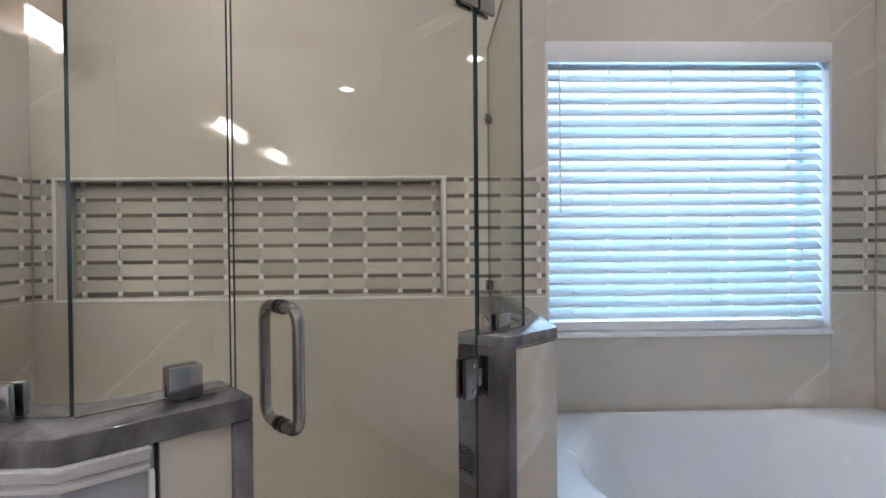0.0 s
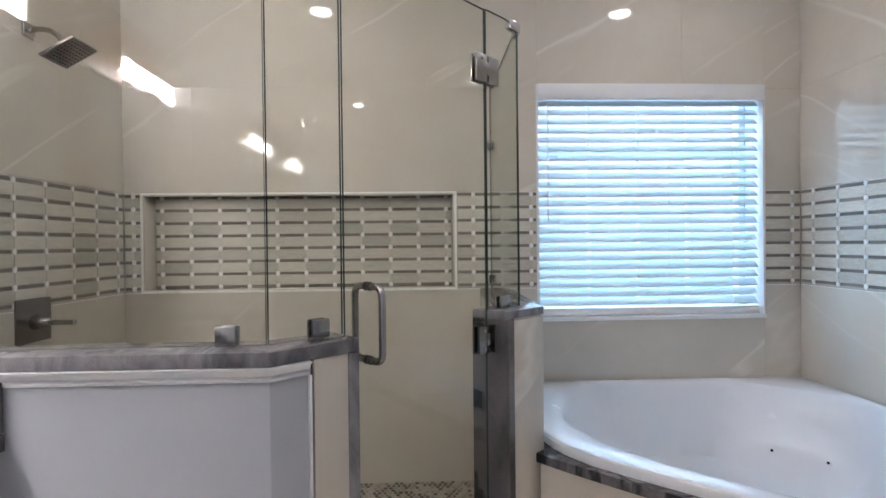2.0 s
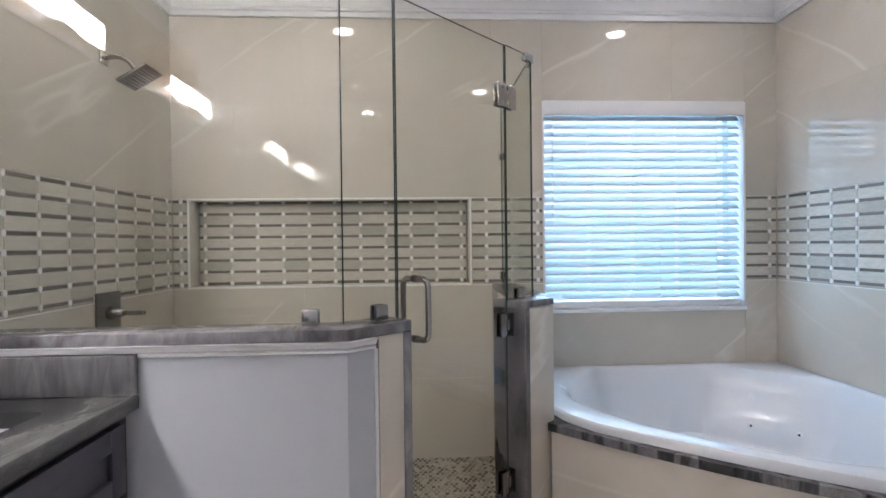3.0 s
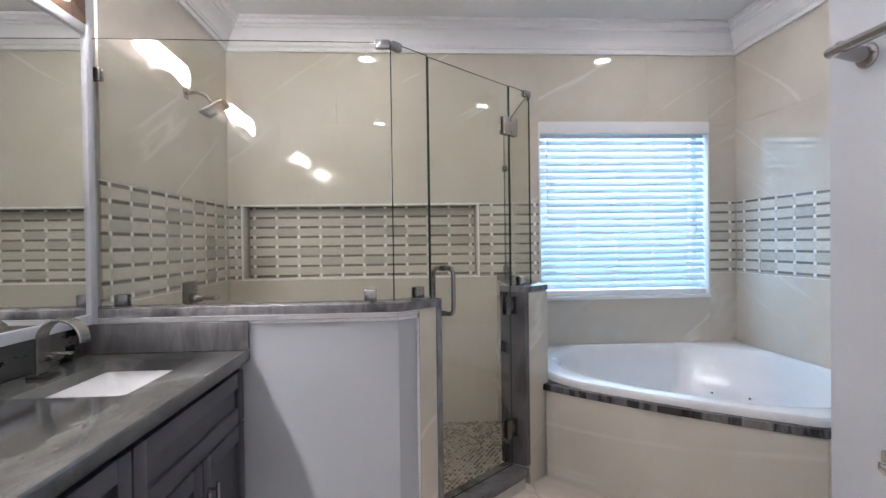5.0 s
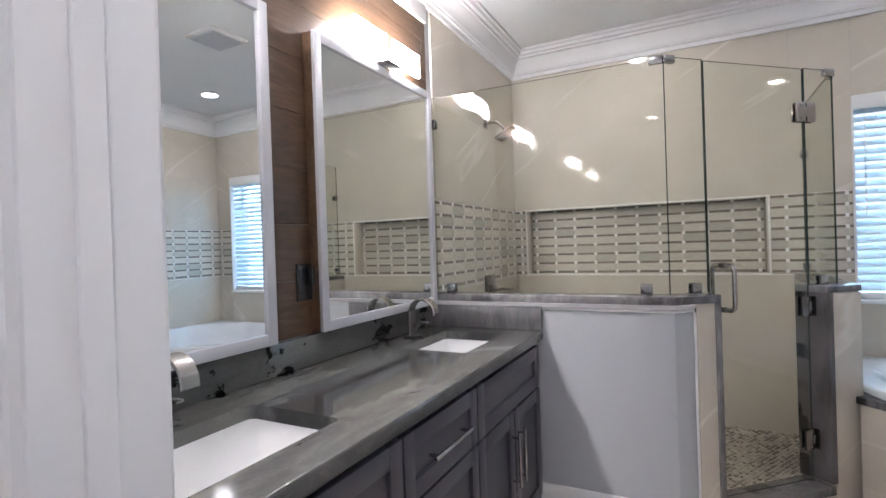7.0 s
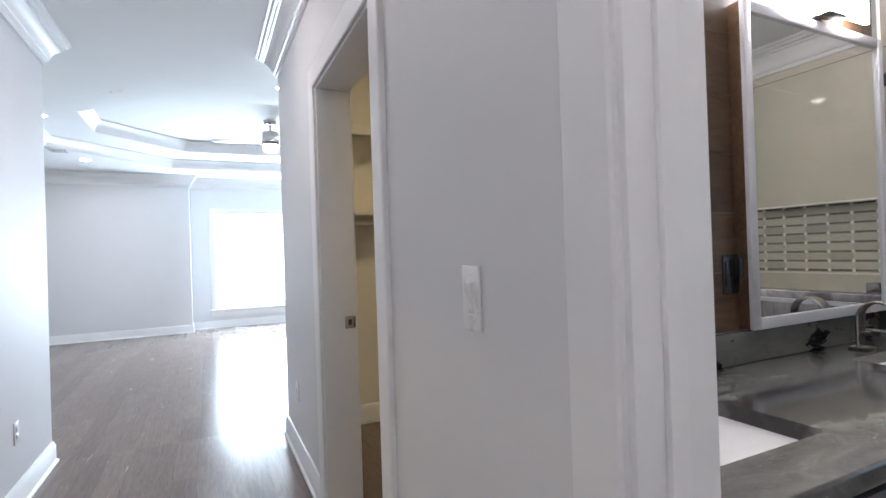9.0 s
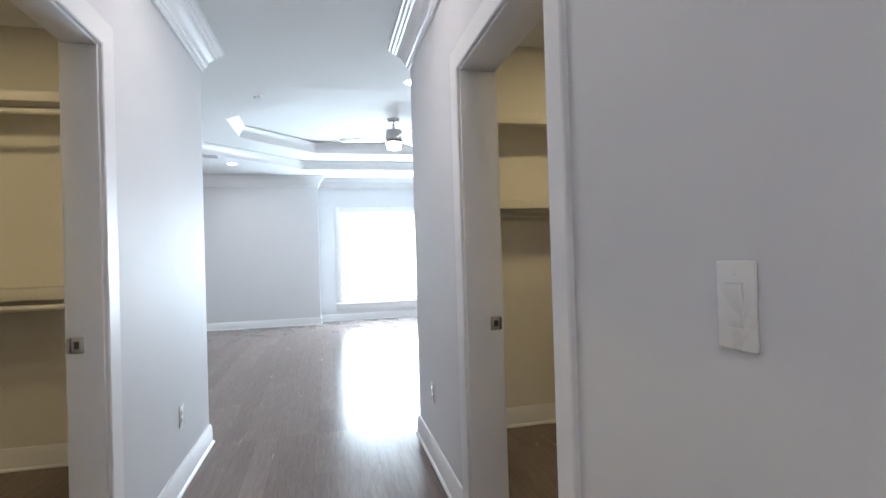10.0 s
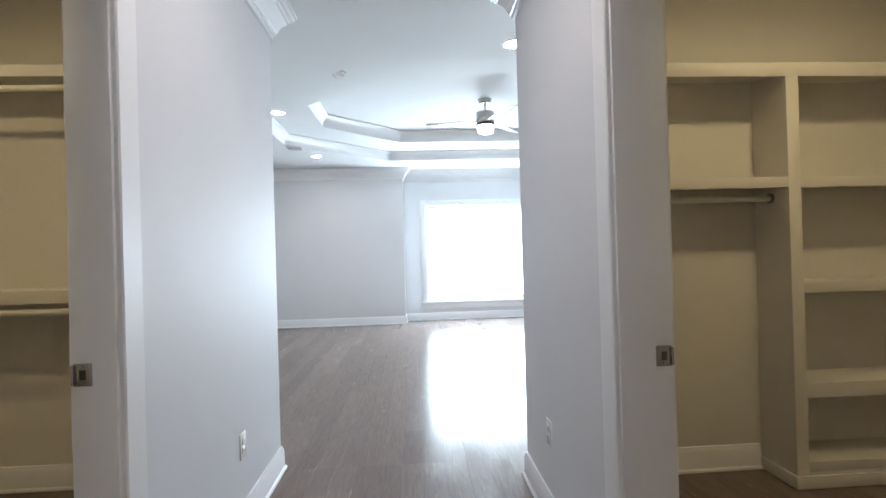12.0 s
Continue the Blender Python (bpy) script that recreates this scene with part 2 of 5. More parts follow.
# hinge nickel with its dark reflection put into the base colour
M_HINGE_REFLECT = metal("nickel_dark_reflection", (0.20, 0.185, 0.18), 0.22)
M_GROUT = painted("grout", (0.47, 0.43, 0.36), 0.7)
M_MOS_L = mosaic_stone("mosaic_light", (0.50, 0.47, 0.405), (0.63, 0.59, 0.51), (0.68, 0.64, 0.56), 0.25)
M_MOS_D = mosaic_stone("mosaic_dark", (0.13, 0.11, 0.09), (0.18, 0.152, 0.125), (0.24, 0.205, 0.17), 0.3)
M_MOS_W = mosaic_stone("mosaic_white", (0.82, 0.81, 0.77), (0.87, 0.86, 0.83), (0.90, 0.89, 0.87), 0.2)
M_FLOOR = wood_floor("wood_floor")
M_WOOD = plank_wood("plank_wood")
M_NICKEL = metal("brushed_nickel", (0.40, 0.38, 0.365), 0.24)
M_STEEL = metal("satin_steel", (0.40, 0.39, 0.39), 0.20)
# darker nickel for the spray plate and the valve plate
M_HEAD = metal("deep_nickel", (0.17, 0.155, 0.14), 0.32)
M_CHROME = metal("chrome", (0.75, 0.75, 0.76), 0.08)
M_DARKMETAL = metal("dark_bronze", (0.10, 0.09, 0.085), 0.35)
M_TUB = ceramic("white_acrylic", (0.80, 0.80, 0.82), 0.20)
M_SINK = ceramic("white_porcelain", (0.82, 0.82, 0.82), 0.07)
M_FRAME = painted("mirror_frame", (0.50, 0.50, 0.53), 0.3, 120, 0.03)
M_CAB = painted("grey_cabinet", (0.058, 0.055, 0.068), 0.38, 90, 0.05)
M_CABGAP = painted("cabinet_inside", (0.02, 0.02, 0.022), 0.6)
M_GLASS = pane_glass("clear_glass", (0.967, 0.973, 0.942), 0.75)
M_WINGLASS = pane_glass("window_glass", (0.97, 0.98, 0.98))
M_EDGE = Mat("glass_edge", 0.15, 0, (0.03, 0.045, 0.04)).m
M_MIRROR = Mat("mirror", 0.0, 1.0, (0.86, 0.88, 0.87)).m
M_PLASTIC = ceramic("white_plastic", (0.80, 0.79, 0.77), 0.25)
M_DARKPLASTIC = ceramic("dark_plastic", (0.02, 0.02, 0.022), 0.18)
M_CANGLOW = glow("lamp_lens", (1.0, 0.97, 0.93), CAN_GLOW)
M_HALLFILL = glow("hall_fill_lens", (1.0, 0.93, 0.88), HALL_FILL)
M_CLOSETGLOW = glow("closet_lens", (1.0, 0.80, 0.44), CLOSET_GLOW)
M_SHADE_EDGE = glow("frosted_glass_edge", (1.0, 0.965, 0.92), VANITY_GLOW * 0.6)
M_SHADE = glow("bubble_glass", (1.0, 0.965, 0.92), VANITY_GLOW * 0.58, True)
M_BULB = glow("frosted_bulb", (1.0, 0.955, 0.90), VANITY_GLOW * 9.0)
M_BEDGLOW = glow("bedroom_lens", (1.0, 0.98, 0.96), 190.0)
M_FANGLOW = glow("fan_lens", (1.0, 0.97, 0.92), 14.0)


def slat_material():
    m = Mat("blind_slat", 0.4, 0, (0.70, 0.77, 0.80))
    out = m.t.nodes["Material Output"]
    tl = m.t.nodes.new("ShaderNodeBsdfTranslucent")
    tl.inputs[0].default_value = (0.62, 0.74, 0.80, 1)
    mx = m.t.nodes.new("ShaderNodeMixShader")
    mx.inputs[0].default_value = 0.08
    m.link(m.b.outputs[0], mx.inputs[1])
    m.link(tl.outputs[0], mx.inputs[2])
    m.link(mx.outputs[0], out.inputs[0])
    return m.m


def sky_card(name, low, high, strength, z0, z1):
    """Distance seen through a window: pale sky above, greenery blurred below."""
    m = Mat(name, 1.0, 0, (0, 0, 0))
    p = m.coords()
    sep = m.t.nodes.new("ShaderNodeSeparateXYZ")
    m.link(p, sep.inputs[0])
    h = m.math("DIVIDE", m.math("SUBTRACT", sep.outputs[2], z0), z1 - z0)
    leaf = m.noise(p, 6, 5, 0.7)
    f = m.math("ADD", h, m.math("MULTIPLY", m.math("SUBTRACT", leaf, 0.5), 0.5))
    c = m.ramp(f, [(0.3, low), (0.62, high)])
    m.link(c, m.b.inputs["Emission Color"])
    m.b.inputs["Emission Strength"].default_value = strength
    return m.m


M_SLAT = slat_material()
M_SKY_BATH = sky_card("bath_distance", (0.50, 0.78, 0.84), (0.86, 0.96, 1.0), BATH_DAY, 0.2, 2.6)
M_SKY_BED = sky_card("bedroom_distance", (0.80, 0.93, 1.0), (0.92, 0.98, 1.0), BED_DAY, -0.5, 3.0)

# ---- mesh helpers ----
BASE = {}


def thing(name, label, category, loc=(0, 0, 0), group=""):
    ob = new(name)
    ob.location = loc
    BASE[ob] = Vector(loc)
    return tagged(ob, label, category, group)


def to_mesh(name, bm, mats, smooth=True):
    bmesh.ops.recalc_face_normals(bm, faces=bm.faces)
    me = bpy.data.meshes.new(name)
    bm.to_mesh(me)
    bm.free()
    for m in mats if isinstance(mats, (list, tuple)) else [mats]:
        me.materials.append(m)
    if smooth:
        me.polygons.foreach_set("use_smooth", [True] * len(me.polygons))
        me.set_sharp_from_angle(angle=radians(35))
    return me


def part(name, bm, mats, parent, label=""):
    """One mesh, given in world places, under a thing or a part."""
    at = BASE[parent]
    bm.transform(Matrix.Translation(-at))
    ob = new(name, to_mesh(name, bm, mats))
    ob.parent = parent
    BASE[ob] = at
    return tagged(ob, label)


def structure(name, bm, mats, label="", category=""):
    ob = new(name, to_mesh(name, bm, mats))
    BASE[ob] = Vector((0, 0, 0))
    return tagged(ob, label, category, "", "structure")


def box(a, b, bevel=0.0, seg=2, bm=None):
    own = bmesh.new()
    bmesh.ops.create_cube(own, size=1)
    for v in own.verts:
        v.co = Vector([(a[i] + b[i]) / 2 + v.co[i] * abs(b[i] - a[i]) for i in range(3)])
    if bevel:
        bmesh.ops.bevel(own, geom=own.edges[:], offset=bevel, segments=seg, profile=0.5, affect="EDGES")
    return join(bm, own)


def join(bm, own):
    if bm is None:
        return own
    tmp = bpy.data.meshes.new("tmp")
    own.to_mesh(tmp)
    own.free()
    bm.from_mesh(tmp)
    bpy.data.meshes.remove(tmp)
    return bm


def prism(poly, z0, z1, bevel=0.0, seg=2, bm=None):
    own = bmesh.new()
    lo = [own.verts.new((x, y, z0)) for x, y in poly]
    hi = [own.verts.new((x, y, z1)) for x, y in poly]
    own.faces.new(lo[::-1])
    own.faces.new(hi)
    for i in range(len(poly)):
        j = (i + 1) % len(poly)
        own.faces.new((lo[i], lo[j], hi[j], hi[i]))
    if bevel:
        bmesh.ops.bevel(own, geom=own.edges[:], offset=bevel, segments=seg, profile=0.5, affect="EDGES")
    return join(bm, own)


def cyl(p0, p1, r0, r1=None, seg=24, bevel=0.0, bm=None):
    own = bmesh.new()
    p0, p1 = Vector(p0), Vector(p1)
    d = p1 - p0
    bmesh.ops.create_cone(own, cap_ends=True, segments=seg, radius1=r0, radius2=r0 if r1 is None else r1, depth=d.length)
    if bevel:
        rim = [e for e in own.edges if len(e.link_faces) == 2 and any(len(f.verts) > 4 for f in e.link_faces)]
        bmesh.ops.bevel(own, geom=rim, offset=bevel, segments=2, profile=0.5, affect="EDGES")
    own.transform(Matrix.Translation((p0 + p1) / 2) @ d.to_track_quat("Z", "Y").to_matrix().to_4x4())
    return join(bm, own)


def sweep(points, profile, closed_profile=True, bm=None, up=(0, 0, 1)):
    """Carries a flat profile (side, up) along a line of 3D points."""
    own = bmesh.new()
    pts = [Vector(p) for p in points]
    rings = []
    side0 = None
    for i, p in enumerate(pts):
        t = ((pts[i] - pts[i - 1]).normalized() if i else Vector()) + ((pts[i + 1] - pts[i]).normalized() if i + 1 < len(pts) else Vector())
        t.normalize()
        s = t.cross(Vector(up))
        if s.length < 1e-4:
            s = side0 or Vector((1, 0, 0))
        s.normalize()
        if side0 is not None and s.dot(side0) < 0:
            s = -s
        side0 = s
        u = s.cross(t).normalized()
        rings.append([own.verts.new(p + s * a + u * b) for a, b in profile])
    k = len(profile)
    for a, b in zip(rings, rings[1:]):
        for i in range(k if closed_profile else k - 1):
            j = (i + 1) % k
            own.faces.new((a[i], a[j], b[j], b[i]))
    if closed_profile:
        own.faces.new(rings[0][::-1])
        own.faces.new(rings[-1])
    return join(bm, own)


def disc_profile(r, seg=12):
    return [(r * math.cos(2 * math.pi * i / seg), r * math.sin(2 * math.pi * i / seg)) for i in range(seg)]


def moulding(path, profile, closed=False, bm=None):
    """Mitred moulding along a line in plan; profile (out to the left of the line, height)."""
    own = bmesh.new()
    n = len(path)
    P = [Vector((x, y)) for x, y in path]
    rings = []
    for i in range(n):
        a = (P[i] - P[i - 1]).normalized() if (i or closed) else None
        b = (P[(i + 1) % n] - P[i]).normalized() if (i + 1 < n or closed) else None
        na = Vector((-a.y, a.x)) if a else None
        nb = Vector((-b.y, b.x)) if b else None
        if na is None or nb is None:
            m = na or nb
        else:
            m = (na + nb)
            m = m / m.length
            m = m / max(0.3, m.dot(na))
        rings.append([own.verts.new((P[i].x + m.x * o, P[i].y + m.y * o, z)) for o, z in profile])
    k = len(profile)
    pairs = list(zip(rings, rings[1:])) + ([(rings[-1], rings[0])] if closed else [])
    for a, b in pairs:
        for i in range(k):
            j = (i + 1) % k
            own.faces.new((a[i], a[j], b[j], b[i]))
    if not closed:
        own.faces.new(rings[0])
        own.faces.new(rings[-1][::-1])
    return join(bm, own)


def wall_sheet(axis, c0, c1, span, z0, z1, holes=()):
    """A wall that stands across `axis` from c0 to c1, runs over span, with openings (a, b, zlo, zhi) through it."""
    us = sorted({span[0], span[1], *(v for h in holes for v in h[:2])})
    zs = sorted({z0, z1, *(v for h in holes for v in h[2:])})
    us = [u for u in us if span[0] <= u <= span[1]]
    zs = [z for z in zs if z0 <= z <= z1]

    def solid(i, j):
        if not (0 <= i < len(us) - 1 and 0 <= j < len(zs) - 1):
            return False
        u, z = (us[i] + us[i + 1]) / 2, (zs[j] + zs[j + 1]) / 2
        return not any(h[0] < u < h[1] and h[2] < z < h[3] for h in holes)

    bm = bmesh.new()

    def q(*pts):
        bm.faces.new([bm.verts.new((c, u, z) if axis == "x" else (u, c, z)) for c, u, z in pts])

    for i in range(len(us) - 1):
        for j in range(len(zs) - 1):
            if not solid(i, j):
                continue
            u0, u1, a, b = us[i], us[i + 1], zs[j], zs[j + 1]
            q((c0, u0, a), (c0, u1, a), (c0, u1, b), (c0, u0, b))
            q((c1, u0, a), (c1, u0, b), (c1, u1, b), (c1, u1, a))
            if not solid(i - 1, j):
                q((c0, u0, a), (c0, u0, b), (c1, u0, b), (c1, u0, a))
            if not solid(i + 1, j):
                q((c0, u1, a), (c1, u1, a), (c1, u1, b), (c0, u1, b))
            if not solid(i, j - 1):
                q((c0, u0, a), (c1, u0, a), (c1, u1, a), (c0, u1, a))
            if not solid(i, j + 1):
                q((c0, u0, b), (c0, u1, b), (c1, u1, b), (c1, u0, b))
    bmesh.ops.remove_doubles(bm, verts=bm.verts, dist=1e-5)
    return bm


def shared_box(name, size, mat, bevel):
    """Mesh data of one small piece, its back at y = 0 and its face towards -y."""
    bm = box((-size[0] / 2, -size[1], -size[2] / 2), (size[0] / 2, 0, size[2] / 2))
    if bevel:
        front = [e for e in bm.edges if all(v.co.y < -size[1] * 0.9 for v in e.verts)]
        bmesh.ops.bevel(bm, geom=front, offset=bevel, segments=1, profile=0.5, affect="EDGES")
    return to_mesh(name, bm, mat, False)


def piece(name, me, parent, m):
    ob = new(name, me)
    ob.parent = parent
    ob.matrix_basis = m
    return ob


FACE = {"s": lambda u, z, c: pose(u, c, z), "e": lambda u, z, c: pose(c, u, z, 0, 0, 90), "w": lambda u, z, c: pose(c, u, z, 0, 0, -90)}


def slab_tiles(parent, facing, plane, rows, seams, span, holes=(), mat=None, thick=0.012, joint=0.0006):
    """Large wall tiles, each its own piece; rows of (z0, z1), seams one list of joints for each row."""
    for (z0, z1), cuts in zip(rows, seams):
        us = sorted({span[0], span[1], *(c for c in cuts if span[0] < c < span[1])})
        for a, b in zip(us, us[1:]):
            todo = [(a, b, z0, z1)]
            for h in holes:
                nxt = []
                for (p, q, r, s) in todo:
                    if h[0] >= q or h[1] <= p or h[2] >= s or h[3] <= r:
                        nxt.append((p, q, r, s))
                        continue
                    p2, q2 = max(p, h[0]), min(q, h[1])
                    if p < h[0]:
                        nxt.append((p, h[0], r, s))
                    if q > h[1]:
                        nxt.append((h[1], q, r, s))
                    if r < h[2]:
                        nxt.append((p2, q2, r, h[2]))
                    if s > h[3]:
                        nxt.append((p2, q2, h[3], s))
                todo = nxt
            for (p, q, r, s) in todo:
                w, h_ = q - p - joint, s - r - joint
                if w < 0.01 or h_ < 0.01:
                    continue
                me = shared_box("tile", (w, thick, h_), mat or M_MARBLE, 0.0003)
                piece("tile", me, parent, FACE[facing]((p + q) / 2, (r + s) / 2, plane))


PITCH_U, PITCH_Z, ROW0 = 0.149, 0.0661, 1.026
ME_LIGHT = shared_box("mosaic_tile", (0.1465, 0.0055, 0.0495), M_MOS_L, 0.0010)
ME_STRIP = shared_box("mosaic_strip", (0.126, 0.004, 0.0135), M_MOS_D, 0.0008)


def dot_mesh():
    bm = bmesh.new()
    bmesh.ops.create_cone(bm, cap_ends=True, segments=8, radius1=0.0128, radius2=0.0100, depth=0.007)
    bm.transform(Matrix.Diagonal((0.92, 1, 1.25, 1)) @ Matrix.Translation((0, -0.0035, 0)) @ Matrix.Rotation(radians(90), 4, "X"))
    return to_mesh("mosaic_dot", bm, M_MOS_W, False)


ME_DOT = dot_mesh()


def mosaic(parent, facing, plane, cols, span):
    """Basket-weave band: pale tiles, thin dark strips, white dots at the crossings."""
    f = FACE[facing]
    lo, hi = span
    pitch = cols[1] - cols[0]
    for u in cols:
        for i in range(8):
            z = ROW0 + PITCH_Z * i
            if lo + 0.011 < u < hi - 0.011:
                piece("mosaic_dot", ME_DOT, parent, f(u, z, plane))
            a, b = max(u + 0.0105, lo + 0.002), min(u + pitch - 0.0105, hi - 0.002)
            if b - a > 0.012:
                piece("mosaic_strip", ME_STRIP, parent, f((a + b) / 2, z, plane) @ Matrix.Diagonal(((b - a) / 0.126, 1, 1, 1)))
            a, b = max(u + 0.001, lo + 0.002), min(u + pitch - 0.001, hi - 0.002)
            if i < 7 and b - a > 0.012:
                piece("mosaic_tile", ME_LIGHT, parent, f((a + b) / 2, z + PITCH_Z / 2, plane) @ Matrix.Diagonal(((b - a) / 0.1465, 1, 1, 1)))

# ---- the large structure ----
WX0, WX1, WZ0, WZ1 = 0.975, 2.172, 0.845, 2.05      # bathroom window opening
NX0, NX1, NZ0, NZ1 = -1.01, 0.55, 1.012, 1.497      # shower niche
LEFT, BACK, RIGHT = -1.10, 2.20, 2.365               # tile faces
TT = 0.012                                           # tile thickness
DOORZ = 2.058
HALL_N, HALL_S = -1.215, -2.61

structure("floor", box((-10.4, -6, -0.2), (3.2, 3.2, -0.02)), M_GROUT, "concrete slab under the floor finishes")

wall_back = structure("wall_back", wall_sheet("y", BACK + TT, BACK + 0.22, (-1.3, 2.6), 0, H, [(WX0, WX1, WZ0, WZ1), (NX0, NX1, NZ0, NZ1)]), M_GROUT, "tiled end wall of the bathroom")
structure("niche_back", box((NX0 - 0.02, BACK + 0.104, NZ0 - 0.02), (NX1 + 0.02, BACK + 0.16, NZ1 + 0.02)), M_GROUT, "back of the shower niche")
wall_left = structure("wall_left", wall_sheet("x", LEFT - TT - 0.14, LEFT - TT, (-1.09, BACK + TT), 0, H), M_WALL_DIM, "left wall of bathroom behind vanity and shower")
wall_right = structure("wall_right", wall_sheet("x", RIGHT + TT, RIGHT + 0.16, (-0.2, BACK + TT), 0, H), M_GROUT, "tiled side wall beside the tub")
structure("wall_partition", wall_sheet("x", 1.04, 1.16, (-1.09, -0.087), 0, H), M_WALL_DIM, "painted partition wall with towel bar")
structure("wall_alcove", wall_sheet("y", -0.207, -0.087, (1.16, RIGHT + TT), 0, H), M_WALL_DIM, "painted wall closing the tub alcove")
structure("wall_hall_north", wall_sheet("y", -1.215, -1.06, (-3.66, 1.5), 0, H, [(-2.415, -1.514, -1, DOORZ), (-0.523, 0.33, -1, DOORZ)]), M_WALL_LIT, "painted hall wall with closet and bathroom doorways")
structure("wall_hall_south", wall_sheet("y", -2.72, HALL_S, (-3.92, 1.5), 0, H, [(-2.37, -1.52, -1, DOORZ)]), M_WALL_LIT, "painted hall wall with closet doorway")
structure("wall_hall_end", wall_sheet("x", 1.4, 1.5, (-2.61, -1.215), 0, H), M_WALL_LIT, "painted end wall of hall")
structure("wall_closet_west", wall_sheet("x", -3.66, -3.61, (-1.06, 2.2), 0, H), M_CLOSET, "cream closet wall behind shelves")
structure("wall_closet_north", wall_sheet("y", 1.55, 1.65, (-3.61, -1.3), 0, H), M_CLOSET, "cream closet end wall")
structure("wall_closet_east", wall_sheet("x", -1.36, -1.27, (-1.09, 1.55), 0, H), M_CLOSET, "cream closet side wall")
structure("wall_dressing_west", wall_sheet("x", -3.92, -3.83, (-5.0, -2.70), 0, H), M_CLOSET, "cream closet wall behind hanging rods")
structure("wall_dressing_south", wall_sheet("y", -5.0, -4.9, (-3.83, -1.0), 0, H), M_CLOSET, "cream closet end wall")
structure("wall_dressing_east", wall_sheet("x", -1.1, -1.0, (-4.9, -2.70), 0, H), M_CLOSET, "cream closet side wall")
# bedroom
BW = (-1.55, 0.35, 0.36, 2.06)
structure("wall_bedroom_west", wall_sheet("x", -9.70, -9.585, (-5.0, -1.95), 0, H), M_WALL_LIT, "pale painted bedroom wall")
structure("wall_bay", wall_sheet("x", -10.05, -9.90, (-2.06, 2.3), 0, H, [BW]), M_WALL_LIT, "pale painted bay wall with window")
structure("wall_bay_return", wall_sheet("y", -2.06, -1.95, (-9.90, -9.70), 0, H), M_WALL_LIT, "short return of the bay")
structure("wall_bedroom_north", wall_sheet("y", 2.2, 2.3, (-9.90, -3.66), 0, H), M_WALL_LIT, "pale painted bedroom side wall")
structure("wall_bedroom_south", wall_sheet("y", -5.0, -4.9, (-9.585, -3.92), 0, H), M_WALL_LIT, "pale painted bedroom side wall")


def octagon(x0, x1, y0, y1, c):
    return [(x0 + c, y0), (x1 - c, y0), (x1, y0 + c), (x1, y1 - c), (x1 - c, y1), (x0 + c, y1), (x0, y1 - c), (x0, y0 + c)]


OUT_O = octagon(-8.88, -4.75, -3.46, 1.60, 1.3)
IN_O = octagon(-8.2, -5.4, -2.9, 1.04, 0.95)
Z1, Z2 = 2.84, 3.0


def ring(bm, outer, inner, z):
    a = [bm.verts.new((x, y, z)) for x, y in outer]
    b = [bm.verts.new((x, y, z)) for x, y in inner]
    n = len(a)
    for i in range(n):
        bm.faces.new((a[i], a[(i + 1) % n], b[(i + 1) % n], b[i]))


def upright(bm, poly, z0, z1):
    n = len(poly)
    for i in range(n):
        p, q = poly[i], poly[(i + 1) % n]
        bm.faces.new([bm.verts.new(v) for v in ((*p, z0), (*q, z0), (*q, z1), (*p, z1))])


def bedroom_ceiling():
    bm = bmesh.new()
    x0, x1, y0, y1 = -9.95, -3.70, -5.0, 2.3
    o = OUT_O
    edge = [(o[0][0], y0), (o[1][0], y0), (x1, o[2][1]), (x1, o[3][1]), (o[4][0], y1), (o[5][0], y1), (x0, o[6][1]), (x0, o[7][1])]
    ring(bm, edge, o, H)
    for c, i in (((x1, y0), 1), ((x1, y1), 3), ((x0, y1), 5), ((x0, y0), 7)):
        bm.faces.new([bm.verts.new((*p, H)) for p in (edge[i], c, edge[(i + 1) % 8])])
    upright(bm, OUT_O, H, Z1)
    ring(bm, OUT_O, IN_O, Z1)
    upright(bm, IN_O, Z1, Z2)
    bm.faces.new([bm.verts.new((x, y, Z2)) for x, y in IN_O])
    bmesh.ops.remove_doubles(bm, verts=bm.verts, dist=1e-4)
    return bm


structure("ceiling_bedroom", bedroom_ceiling(), M_CEIL, "white tray ceiling with two octagonal steps")
structure("roof_slab", box((-10.2, -5.2, 3.1), (2.7, 2.6, 3.2)), M_CEIL, "slab above the ceilings")
structure("ceiling_bathroom", box((-1.25, -1.15, H), (2.55, 2.42, H + 0.1)), M_CEIL, "smooth white bathroom ceiling")
structure("ceiling_hall", box((-3.70, -2.70, H), (1.5, -1.15, H + 0.1)), M_CEIL, "smooth white hall ceiling")
structure("ceiling_closet", box((-3.70, -1.15, H), (-1.25, 2.3, H + 0.1)), M_CEIL, "smooth closet ceiling")
structure("ceiling_dressing", box((-3.95, -5.0, H + 0.004), (-1.0, -2.70, H + 0.1)), M_CEIL, "smooth closet ceiling")

# crown mouldings
CROWN_PROFILE = [(0, CROWN), (0.016, CROWN), (0.018, CROWN + 0.026), (0.028, CROWN + 0.030), (0.030, CROWN + 0.042), (0.036, CROWN + 0.046), (0.042, CROWN + 0.066),
                 (0.056, CROWN + 0.092), (0.078, CROWN + 0.114), (0.082, CROWN + 0.124), (0.094, CROWN + 0.128), (0.096, CROWN + 0.144), (0.112, CROWN + 0.148), (0.120, CROWN + 0.166),
                 (0.132, CROWN + 0.170), (0.132, H - 0.002), (0, H - 0.002)]
structure("crown_bathroom", moulding([(1.04, -1.06), (1.04, -0.087), (RIGHT, -0.087), (RIGHT, BACK), (LEFT, BACK), (LEFT, -1.06)], CROWN_PROFILE), M_TRIM, "white stepped crown moulding", "moulding")
